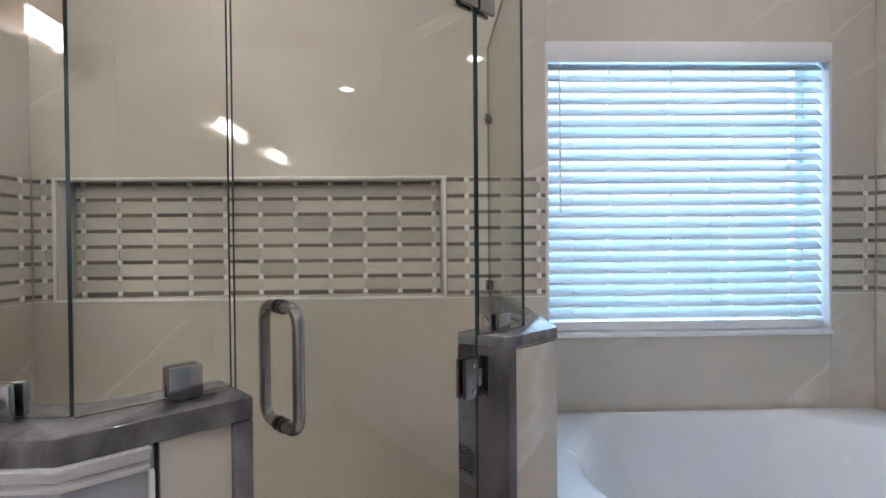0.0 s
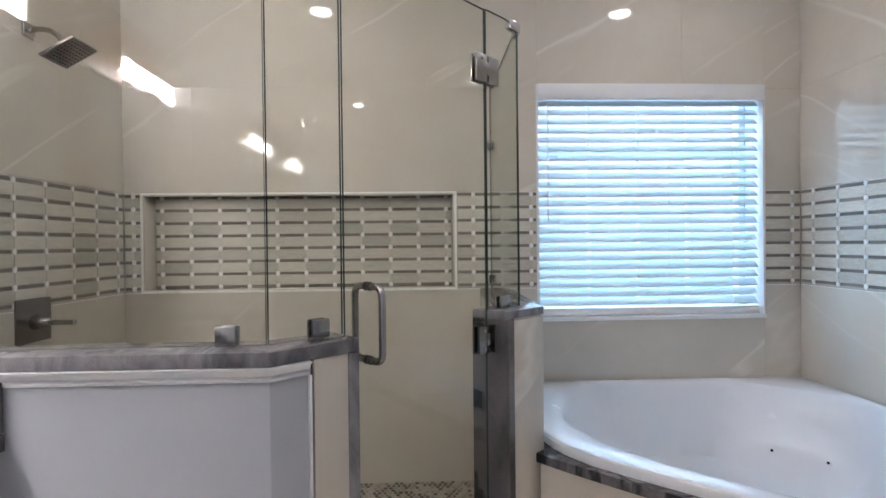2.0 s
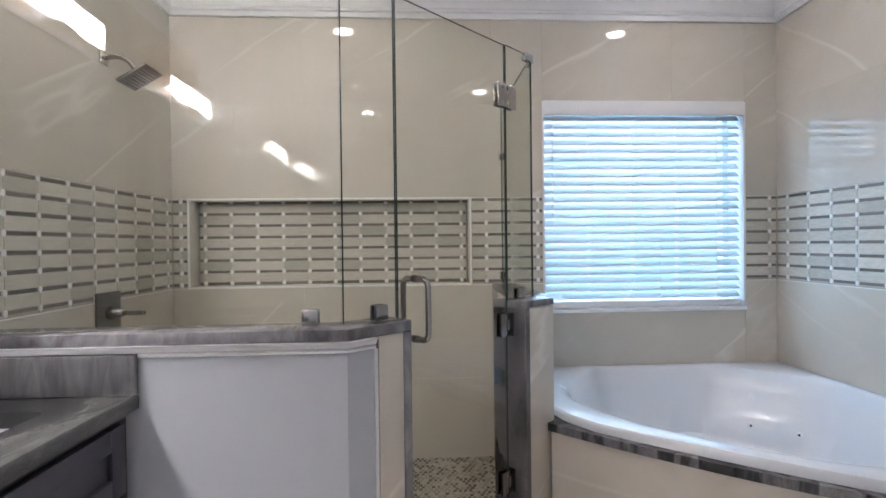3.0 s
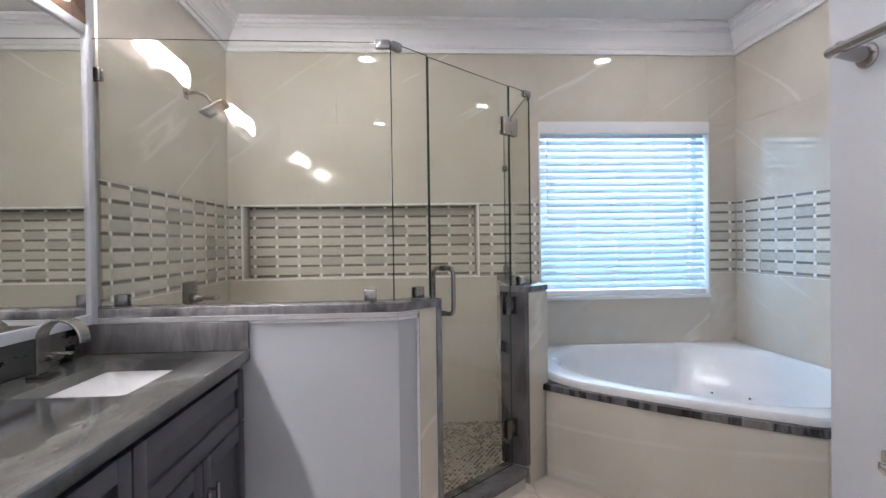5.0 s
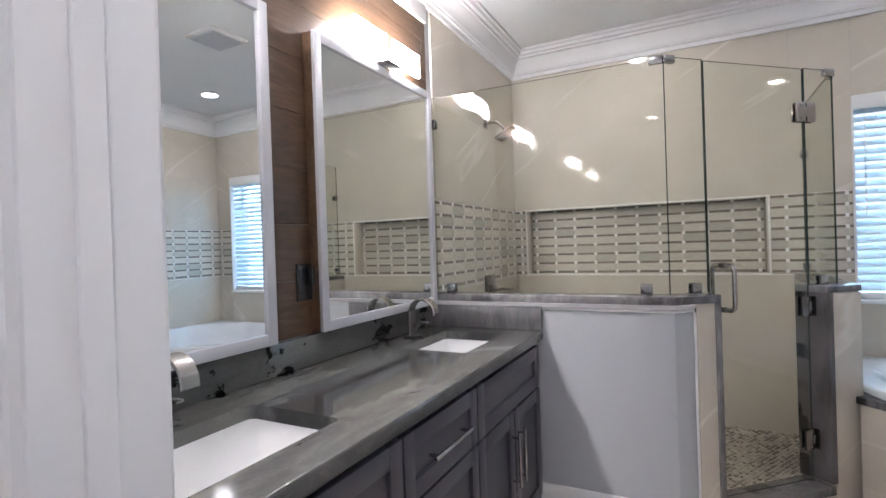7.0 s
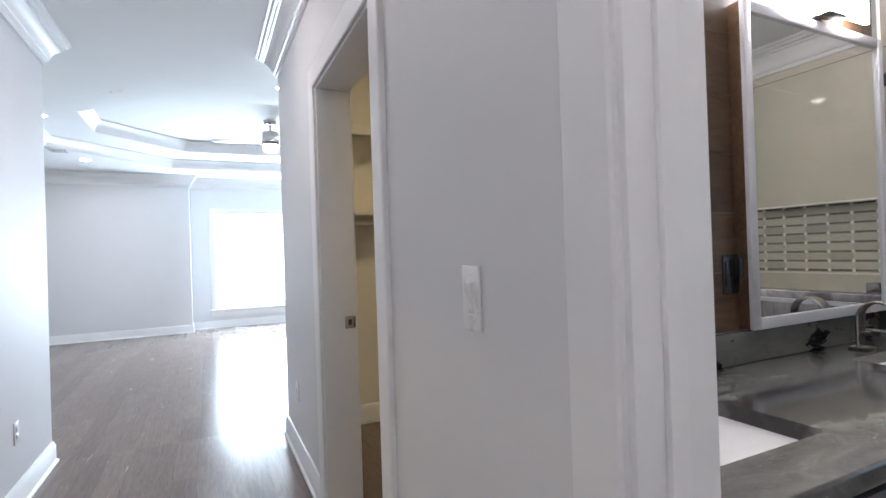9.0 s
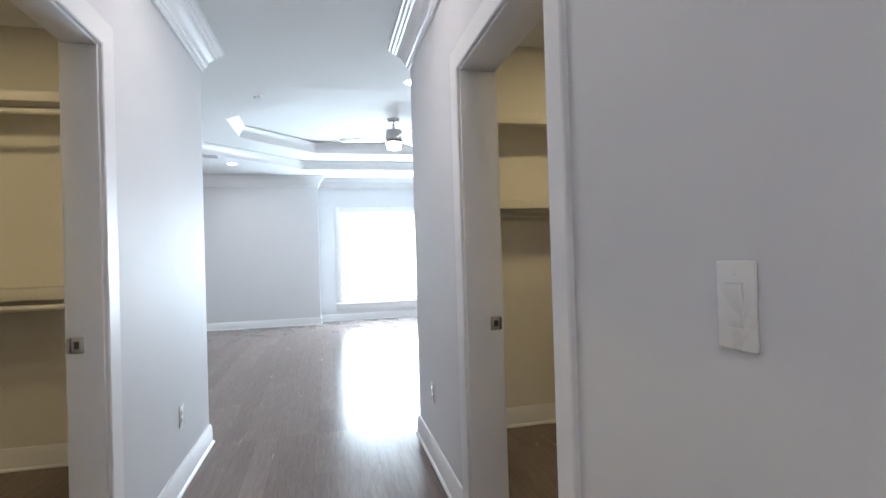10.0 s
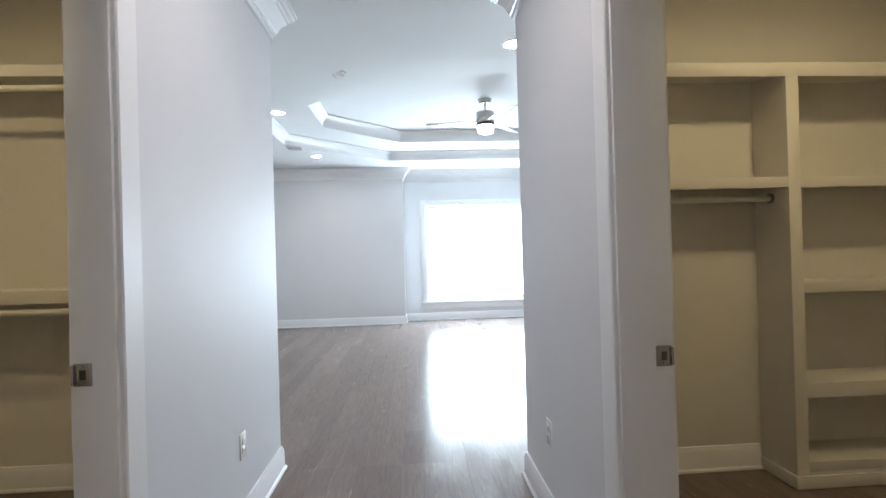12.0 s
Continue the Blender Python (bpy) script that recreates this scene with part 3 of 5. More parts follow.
structure("crown_hall_north", moulding([(1.4, HALL_N), (-3.66, HALL_N), (-3.66, 2.2)][::-1], [(-o, z) for o, z in CROWN_PROFILE]), M_TRIM, "white stepped crown moulding", "moulding")
structure("crown_hall_south", moulding([(-3.92, -4.9), (-3.92, HALL_S), (1.4, HALL_S)], CROWN_PROFILE), M_TRIM, "white stepped crown moulding", "moulding")
structure("crown_bedroom", moulding([(-3.92, -4.9), (-9.585, -4.9), (-9.585, -1.95), (-9.90, -1.95), (-9.90, 2.2), (-3.66, 2.2)], [(-o, z) for o, z in CROWN_PROFILE]), M_TRIM, "white stepped crown moulding", "moulding")


def tray_profile(z0, z1):
    h = z1 - z0
    return [(0, z0 + 0.002), (0.012, z0 + 0.002), (0.016, z0 + h * 0.25), (0.035, z0 + h * 0.5), (0.070, z0 + h * 0.8), (0.085, z0 + h * 0.86), (0.085, z1 - 0.003), (0, z1 - 0.003)]


structure("crown_tray_outer", moulding(OUT_O, tray_profile(H, Z1), True), M_TRIM, "white moulding in the lower tray step", "moulding")
structure("crown_tray_inner", moulding(IN_O, tray_profile(Z1, Z2), True), M_TRIM, "white moulding in the upper tray step", "moulding")

# baseboards: a tall flat board, a bevelled top and a shoe
BB = [(0, 0.001), (0.028, 0.001), (0.028, 0.012), (0.017, 0.02), (0.016, 0.108), (0.011, 0.120), (0.008, 0.133), (0, 0.135)]
BBX = [(-o, z) for o, z in BB]


def baseboard(path, flip, mat=None):
    structure("baseboard", moulding(path, BBX if flip else BB), mat or M_TRIM, "tall white baseboard with shoe moulding", "baseboard")


baseboard([(-2.475, HALL_S), (-3.92, HALL_S), (-3.92, -4.9)], True)
baseboard([(-2.52, HALL_N), (-3.66, HALL_N), (-3.66, 2.2)], False)
baseboard([(-0.620, HALL_N), (-1.417, HALL_N)], False)
baseboard([(1.4, HALL_S), (-1.41, HALL_S)], True)
baseboard([(-9.585, -4.9), (-9.585, -1.95), (-9.90, -1.95), (-9.90, 2.2)], True)
baseboard([(-3.61, -1.08), (-3.61, 0.07)], True)
baseboard([(-3.83, -4.9), (-3.83, -2.725)], True)
baseboard([(0.06, 0.765), (-0.53, 0.765)], False)


# door casings and jambs
def doorway(name, x0, x1, face, inner, strike_side, strike_z, label, stops=False):
    """Jamb lining with stop, and flat casing with a raised outer edge on the hall side."""
    d = 1 if inner > face else -1
    lo, hi = sorted((face - d * 0.002, inner + d * 0.002))
    top = thing(name, label, "door frame", ((x0 + x1) / 2, (face + inner) / 2, 0))
    tagged(top, kind="structure")
    j = 0.018
    part("jamb", box((x0, lo, 0), (x0 + j, hi, DOORZ), 0.0015), M_TRIM, top)
    part("jamb", box((x1 - j, lo, 0), (x1, hi, DOORZ), 0.0015), M_TRIM, top)
    part("head", box((x0 + j, lo, DOORZ - j), (x1 - j, hi, DOORZ), 0.0015), M_TRIM, top)
    s0, s1 = face + d * 0.050, face + d * 0.085
    for a, b in ((x0 + j, x0 + j + 0.011), (x1 - j - 0.011, x1 - j)) if stops else ():
        part("stop", box((a, min(s0, s1), 0), (b, max(s0, s1), DOORZ - j), 0.002), M_TRIM, top)
    if stops:
        part("stop", box((x0 + j + 0.011, min(s0, s1), DOORZ - j - 0.011), (x1 - j - 0.011, max(s0, s1), DOORZ - j), 0.002), M_TRIM, top)
    w = 0.098
    prof = [(0, 0), (0, 0.013), (0.005, 0.017), (w - 0.006, 0.019), (w, 0.015), (w, 0)]
    for f, sgn in ((face, -d), (inner, d)):
        r = 0.006
        a, b, t = x0 + r, x1 - r, DOORZ - r
        bm = bmesh.new()
        rings = []
        for (x, z, mx, mz) in ((a, 0.001, -1, 0), (a, t, -1, 1), (b, t, 1, 1), (b, 0.001, 1, 0)):
            rings.append([bm.verts.new((x + mx * o, f + sgn * h, z + mz * o)) for o, h in prof])
        for p, q in zip(rings, rings[1:]):
            for i in range(len(prof)):
                k = (i + 1) % len(prof)
                bm.faces.new((p[i], p[k], q[k], q[i]))
        bm.faces.new(rings[0])
        bm.faces.new(rings[-1])
        part("casing", bm, M_TRIM, top)
    if strike_side:
        x = x0 + j if strike_side < 0 else x1 - j
        s = 1 if strike_side < 0 else -1
        y = inner - d * 0.026
        pl = box((x, y - 0.024, strike_z - 0.030), (x + s * 0.003, y + 0.024, strike_z + 0.030), 0.0012)
        pl = box((x, y + d * 0.020, strike_z - 0.026), (x + s * 0.009, y + d * 0.028, strike_z + 0.026), 0.002, bm=pl)
        st = part("strike_plate", pl, M_NICKEL, top, "satin nickel strike plate")
        part("latch_hole", box((x + s * 0.0028, y - 0.008, strike_z - 0.013), (x + s * 0.0036, y + 0.008, strike_z + 0.013)), M_DARKMETAL, st)
        for dz in (-0.021, 0.021):
            part("screw", cyl((x + s * 0.002, y, strike_z + dz), (x + s * 0.0042, y, strike_z + dz), 0.0035, seg=10), M_STEEL, st)
    return top


doorway("door_frame_1", -2.415, -1.514, HALL_N, -1.06, -1, 0.92, "white cased closet doorway in hall wall")
doorway("door_frame_2", -2.37, -1.52, HALL_S, -2.72, -1, 0.945, "white cased closet doorway in hall wall")
doorway("door_frame_3", -0.523, 0.33, HALL_N, -1.06, -1, 0.85, "white cased bathroom doorway", True)

# ---- bathroom: windows ----
day = structure("backdrop", box((-1.5, 4.2, -0.3), (5.2, 4.25, 4.2)), M_SKY_BATH, "bright garden and sky outside the bathroom")
bed_day = structure("backdrop_bedroom", box((-12.55, -5, -0.5), (-12.5, 4, 4.2)), M_SKY_BED, "bright sky outside the bedroom")
structure("ground", box((-60, -60, -0.6), (60, 60, -0.5)), painted("lawn", (0.06, 0.10, 0.03), 0.9, 20, 0.5), "lawn around the house")


def bath_window():
    w = thing("window_1", "white grid window behind a blind", "window", ((WX0 + WX1) / 2, 2.38, WZ0))
    tagged(w, kind="structure")
    y0, y1 = 2.345, 2.395
    f = 0.045
    for a, b in (((WX0, y0, WZ0), (WX0 + f, y1, WZ1)), ((WX1 - f, y0, WZ0), (WX1, y1, WZ1)),
                 ((WX0 + f, y0, WZ0), (WX1 - f, y1, WZ0 + f)), ((WX0 + f, y0, WZ1 - f), (WX1 - f, y1, WZ1))):
        part("frame", box(a, b, 0.004), M_TRIM, w)
    for k in range(1, 4):
        x = WX0 + f + (WX1 - WX0 - 2 * f) * k / 4
        part("muntin", box((x - 0.009, y0 + 0.012, WZ0 + f), (x + 0.009, y0 + 0.03, WZ1 - f), 0.002), M_TRIM, w)
        z = WZ0 + f + (WZ1 - WZ0 - 2 * f) * k / 4
        part("muntin", box((WX0 + f, y0 + 0.014, z - 0.009), (WX1 - f, y0 + 0.032, z + 0.009), 0.002), M_TRIM, w)
    p = part("pane", box((WX0 + f, y0 + 0.034, WZ0 + f), (WX1 - f, y0 + 0.038, WZ1 - f)), M_WINGLASS, w)
    p.visible_shadow = False
    # white lining of the opening and a slim edge trim
    for a, b in (((WX0 - 0.004, BACK - 0.003, WZ0), (WX0 + 0.008, y0, WZ1)), ((WX1 - 0.008, BACK - 0.003, WZ0), (WX1 + 0.004, y0, WZ1)),
                 ((WX0 + 0.008, BACK - 0.003, WZ1 - 0.008), (WX1 - 0.008, y0, WZ1 + 0.004)), ((WX0 - 0.004, BACK - 0.012, WZ0 - 0.012), (WX1 + 0.004, y0, WZ0 + 0.008))):
        part("lining", box(a, b, 0.0015), M_TRIM, w)


bath_window()


def blind():
    b = thing("window_blind", "white slatted blind lowered with slats half open", "window blind", ((WX0 + WX1) / 2, 2.24, WZ1))
    x0, x1 = WX0 + 0.014, WX1 - 0.014
    yc = 2.245
    part("valance", box((WX0 + 0.002, BACK - 0.012, WZ1 - 0.082), (WX1 - 0.002, BACK + 0.004, WZ1 - 0.002), 0.004), M_TRIM, b, "flat white valance")
    part("headrail", box((x0, yc - 0.025, WZ1 - 0.062), (x1, yc + 0.025, WZ1 - 0.012), 0.003), M_TRIM, b)
    part("bottom_rail", box((x0, yc - 0.026, WZ0 + 0.012), (x1, yc + 0.020, WZ0 + 0.050), 0.005), M_TRIM, b)
    bm = bmesh.new()
    n = 6
    th = radians(46)
    top, bot = [], []
    for i in range(n + 1):
        s = -0.025 + 0.05 * i / n
        crown = 0.0025 * (1 - (s / 0.025) ** 2)
        for store, t in ((top, 0.0013), (bot, -0.0013)):
            u, v = s, crown + t
            store.append((u * math.cos(th) - v * math.sin(th), u * math.sin(th) + v * math.cos(th)))
    loop = top + bot[::-1]
    L = (x1 - x0) / 2
    a = [bm.verts.new((-L, y, z)) for y, z in loop]
    c = [bm.verts.new((L, y, z)) for y, z in loop]
    for i in range(len(loop)):
        j = (i + 1) % len(loop)
        bm.faces.new((a[i], a[j], c[j], c[i]))
    bm.faces.new(a[::-1])
    bm.faces.new(c)
    me = to_mesh("slat", bm, M_SLAT)
    count = 23
    for i in range(count):
        z = WZ0 + 0.080 + i * 0.0472
        piece("slat", me, b, pose((x0 + x1) / 2 - BASE[b].x, yc - BASE[b].y, z - BASE[b].z, (i * 7 % 5 - 2) * 0.7, 0, 0))
    for x in (x0 + 0.10, (x0 + x1) / 2 + 0.10, x1 - 0.14):
        for y in (yc - 0.021, yc + 0.021):
            part("ladder_cord", cyl((x, y, WZ0 + 0.04), (x, y, WZ1 - 0.06), 0.0011, seg=6), M_TRIM, b)
    part("tilt_wand", cyl((x0 + 0.045, yc - 0.036, WZ1 - 0.70), (x0 + 0.045, yc - 0.036, WZ1 - 0.07), 0.0035, seg=8), M_PLASTIC, b, "thin grey tilt wand")


blind()


def bedroom_window():
    y0, y1, z0, z1 = BW
    w = thing("window_2", "large bedroom window washed out by daylight", "window", (-9.95, (y0 + y1) / 2, z0))
    tagged(w, kind="structure")
    f = 0.05
    for a, b in (((-10.02, y0, z0), (-9.96, y0 + f, z1)), ((-10.02, y1 - f, z0), (-9.96, y1, z1)), ((-10.02, y0 + f, z0), (-9.96, y1 - f, z0 + f)), ((-10.02, y0 + f, z1 - f), (-9.96, y1 - f, z1))):
        part("frame", box(a, b, 0.004), M_TRIM, w)
    part("casing", box((-9.90, y0 - 0.10, z0 - 0.02), (-9.878, y0, z1 + 0.10), 0.004), M_TRIM, w)
    part("casing", box((-9.90, y1, z0 - 0.02), (-9.878, y1 + 0.10, z1 + 0.10), 0.004), M_TRIM, w)
    part("casing", box((-9.90, y0, z1), (-9.878, y1, z1 + 0.10), 0.004), M_TRIM, w)
    part("sill", box((-9.97, y0 - 0.12, z0 - 0.055), (-9.85, y1 + 0.12, z0 - 0.02), 0.006), M_TRIM, w)
    part("apron", box((-9.90, y0 - 0.10, z0 - 0.16), (-9.88, y1 + 0.10, z0 - 0.055), 0.004), M_TRIM, w)
    p = part("pane", box((-9.99, y0 + f, z0 + f), (-9.985, y1 - f, z1 - f)), M_WINGLASS, w)
    p.visible_shadow = False


bedroom_window()
_a = bpy.data.lights.new("daylight", "AREA")
_a.shape, _a.size, _a.size_y, _a.energy, _a.color = "RECTANGLE", BW[1] - BW[0] - 0.12, BW[3] - BW[2] - 0.12, BED_LAMP, (0.70, 0.89, 1.0)
_l = new("daylight_bedroom", _a)
_l.matrix_world = look((-9.955, (BW[0] + BW[1]) / 2, (BW[2] + BW[3]) / 2), (-5, (BW[0] + BW[1]) / 2, (BW[2] + BW[3]) / 2))
_b = bpy.data.lights.new("daylight", "AREA")
_b.shape, _b.size, _b.size_y, _b.energy, _b.color = "RECTANGLE", 1.3, 1.3, BATH_LAMP, (0.41, 0.71, 1.0)
_m = new("daylight_bathroom", _b)
_m.matrix_world = look((1.57, 2.47, 1.45), (1.57, 0, 1.45))

# ---- bathroom: ponies, curb, tub deck ----
CAPZ = 1.008
DX, DY = 0.735, 0.678          # the way the slanted glass runs
GA = Vector((0.034, 0.8095))     # glass corner over the long half wall
GB = Vector((0.735, 1.456))    # glass corner over the short half wall


def along(s, off=0.0):
    """A point on the slanted glass line, off metres to its outer side."""
    return (GA.x + DX * s + DY * off, GA.y + DY * s - DX * off)


def pony_long():
    p = thing("half_wall_long", "white half wall with grey granite cap beside vanity", "half wall", (-0.5, 0.815, 0))
    tagged(p, kind="structure")
    h = 0.050
    m = 0.391
    end = 0.178
    body = [(LEFT, 0.815 - h), (GA.x + m * h, 0.815 - h), along(end, h), along(end, -h), (GA.x - m * h, 0.815 + h), (LEFT, 0.815 + h)]
    part("body", prism(body, 0, CAPZ - 0.035), M_WALL_DIM, p, "white painted body")
    h = 0.064
    cap = [(LEFT, 0.815 - h), (GA.x + m * h, 0.815 - h), along(0.208, h), along(0.208, -h), (GA.x - m * h, 0.815 + h), (LEFT, 0.815 + h)]
    part("cap", prism(cap, CAPZ - 0.034, CAPZ, 0.004), M_CAP, p, "grey granite cap")
    part("end_slab", prism([along(end + 0.001, 0.0638), along(0.2075, 0.0638), along(0.2075, -0.0638), along(end + 0.001, -0.0638)], 0.10, CAPZ - 0.0345, 0.003), M_CAP, p, "grey granite end slab")
    # white mouldings under the cap and at the end of the painted face
    f = [(LEFT, 0.765), (GA.x + m * 0.050, 0.765), along(0.075, 0.050)]
    part("moulding", moulding(f, [(-0.001, CAPZ - 0.053), (-0.010, CAPZ - 0.053), (-0.012, CAPZ - 0.047), (-0.013, CAPZ - 0.042), (-0.019, CAPZ - 0.040), (-0.022, CAPZ - 0.0345), (-0.001, CAPZ - 0.0345)]), M_TRIM, p)
    part("moulding", moulding(f, [(-0.001, CAPZ - 0.067), (-0.007, CAPZ - 0.067), (-0.010, CAPZ - 0.060), (-0.001, CAPZ - 0.056)]), M_TRIM, p)
    part("edge_trim", prism([along(0.073, 0.050), along(0.080, 0.050), along(0.080, 0.060), along(0.073, 0.060)], 0, CAPZ - 0.068, 0.002), M_TRIM, p)
    part("edge_gap", prism([along(0.081, 0.050), along(0.085, 0.050), along(0.085, 0.052), along(0.081, 0.052)], 0, CAPZ - 0.035), M_CABGAP, p)
    part("tile", prism([along(0.086, 0.050), along(end, 0.050), along(end, 0.057), along(0.086, 0.057)], 0, CAPZ - 0.035, 0.001), M_MARBLE, p, "beige marble tile strip")


pony_long()


def pony_short():
    p = thing("half_wall_short", "tiled half wall with granite cap between shower and tub", "half wall", (0.74, 1.8, 0))
    tagged(p, kind="structure")
    a, b, c = Vector((0.557, 1.400)), Vector((0.672, 1.322)), Vector((0.822, 1.452))
    d = (b - a).normalized()
    n = Vector((d.y, -d.x)) * -1.0
    e = (c - b).normalized()
    cap = [a, b, c, (0.822, BACK), (0.676, BACK), (0.676, 1.512)]
    part("cap", prism([tuple(v) for v in cap], CAPZ - 0.029, CAPZ, 0.003), M_CAP, p, "grey granite cap")
    i = 0.010
    body = [a + e * 0.031 + d * i, b + e * 0.031 - d * i, (c.x - i, c.y + 0.002), (0.812, BACK), (0.686, BACK), (0.686, 1.515)]
    part("body", prism([tuple(v) for v in body], 0, CAPZ - 0.0295), M_GROUT, p)
    t0, t1 = b + e * 0.031 - d * i, Vector((c.x - i, c.y + 0.002))
    q = d * 0.008
    part("tile", prism([tuple(t0), tuple(t1), tuple(t1 + q), tuple(t0 + q)], 0, CAPZ - 0.035, 0.001), M_MARBLE, p, "beige marble facing")
    part("end_slab", prism([tuple(a), tuple(b), tuple(b + e * 0.030), tuple(a + e * 0.030)], 0.10, CAPZ - 0.0292, 0.002), M_JAMB, p, "violet-grey granite end slab with black clots")
    part("tile", box((0.674, 1.53, 0), (0.686, BACK, CAPZ - 0.035), 0.001), M_MARBLE, p)


pony_short()


def curb():
    c = thing("shower_curb", "granite-topped shower curb under the glass door", "curb", (*along(0.45), 0))
    tagged(c, kind="structure")
    part("riser", prism([along(0.14, 0.062), along(0.79, 0.062), along(0.79, -0.062), along(0.14, -0.062)], 0, 0.058), M_MARBLE, c)
    part("cap", prism([along(0.14, 0.072), along(0.815, 0.072), along(0.80, -0.07), along(0.13, -0.07)], 0.058, 0.098, 0.004), M_CURB, c, "grey granite slab")


curb()


# floors
def bath_floor():
    f = structure("floor_bathroom", box((LEFT, -1.15, -0.02), (RIGHT, BACK, -0.006)), M_GROUT, "beige tiled bathroom floor")
    nx = 0
    x = LEFT
    while x < RIGHT:
        y = -1.15 - 0.3 * (nx % 2)
        while y < BACK:
            x1, y0, y1 = min(x + 0.6, RIGHT), max(y, -1.15), min(y + 0.6, BACK)
            if x1 - x > 0.02 and y1 - y0 > 0.02:
                me = shared_box("tile", (x1 - x - 0.003, 0.006, y1 - y0 - 0.003), M_FLOORTILE, 0.0006)
                piece("tile", me, f, pose((x + x1) / 2, (y0 + y1) / 2, -0.006, -90, 0, 0))
            y += 0.6
        x += 0.6
        nx += 1


bath_floor()

SHOWER = [(LEFT, 0.875), along(0.10, -0.062), along(0.80, -0.062), (0.674, 1.56), (0.674, BACK), (LEFT, BACK)]


def inside(p, poly):
    x, y = p
    r = False
    for i in range(len(poly)):
        (x0, y0), (x1, y1) = poly[i], poly[i - 1]
        if (y0 > y) != (y1 > y) and x < (x1 - x0) * (y - y0) / (y1 - y0) + x0:
            r = not r
    return r


def shower_floor():
    rng = random.Random(5)
    structure("shower_pan", prism(SHOWER, -0.005, 0.016), M_GROUT, "shower floor bed under the pebbles")
    verts, faces = [], []
    s = 0.026
    y, row = 0.86, 0
    while y < BACK:
        x = LEFT + (row % 2) * s / 2
        while x < 0.70:
            if inside((x, y), SHOWER):
                w, l = s * rng.uniform(0.33, 0.45), s * rng.uniform(0.33, 0.45)
                a = rng.uniform(-0.4, 0.4)
                z = 0.021 + rng.uniform(-0.001, 0.001)
                base = len(verts)
                k = 6
                for sc, h in ((1.0, 0.015), (0.95, z - 0.001), (0.7, z)):
                    for i in range(k):
                        t = a + 2 * math.pi * i / k
                        verts.append((x + w * sc * math.cos(t), y + l * sc * math.sin(t), h))
                for lv in range(2):
                    for i in range(k):
                        j = (i + 1) % k
                        faces.append((base + lv * k + i, base + lv * k + j, base + lv * k + k + j, base + lv * k + k + i))
                faces.append(tuple(base + 2 * k + i for i in range(k)))
            x += s
        y += s * 0.9
        row += 1
    me = bpy.data.meshes.new("pebble_floor")
    me.from_pydata(verts, [], faces)
    m = Mat("pebbles", 0.35)
    g = m.t.nodes.new("ShaderNodeNewGeometry").outputs["Random Per Island"]
    m.colour(m.ramp(g, [(0.0, (0.10, 0.085, 0.07)), (0.22, (0.16, 0.135, 0.11)), (0.4, (0.33, 0.29, 0.235)), (0.7, (0.44, 0.395, 0.325)), (0.9, (0.24, 0.2, 0.16))], "CONSTANT"))
    me.materials.append(m.m)
    ob = new("pebble_floor", me)
    tagged(ob, "brown and cream pebble mosaic on shower floor", "pebble floor", "", "stuff")


shower_floor()


# ---- tub ----
RIM = 0.528
DECK = 0.492


def bow(off, t0=0.0, n=12):
    """The bowed front of the tub deck, off metres inside its granite edge."""
    p, q = Vector((0.772, 1.430)), Vector((1.70, 0.675))
    d = (q - p).normalized()
    out = Vector((d.y, -d.x))
    ts = [t0 + (1 - t0) * i / n for i in range(n + 1)]
    return [tuple(p + (q - p) * t + out * (0.14 * t * (1 - t) - off)) for t in ts]


TUB = [(0.826, BACK - 0.003), (RIGHT - 0.003, BACK - 0.003), (RIGHT - 0.003, 0.704), (1.735, 0.704)] + bow(0.030, 0.17)[::-1] + [(0.872, 1.402), (0.842, 1.475), (0.829, 1.56)]


def ray_to_poly(c, ang, poly):
    best = 9
    dx, dy = math.cos(ang), math.sin(ang)
    for i in range(len(poly)):
        (x0, y0), (x1, y1) = poly[i - 1], poly[i]
        ex, ey = x1 - x0, y1 - y0
        den = dx * ey - dy * ex
        if abs(den) < 1e-9:
            continue
        t = ((x0 - c[0]) * ey - (y0 - c[1]) * ex) / den
        u = ((x0 - c[0]) * dy - (y0 - c[1]) * dx) / den
        if t > 0 and -1e-6 <= u <= 1 + 1e-6:
            best = min(best, t)
    return best


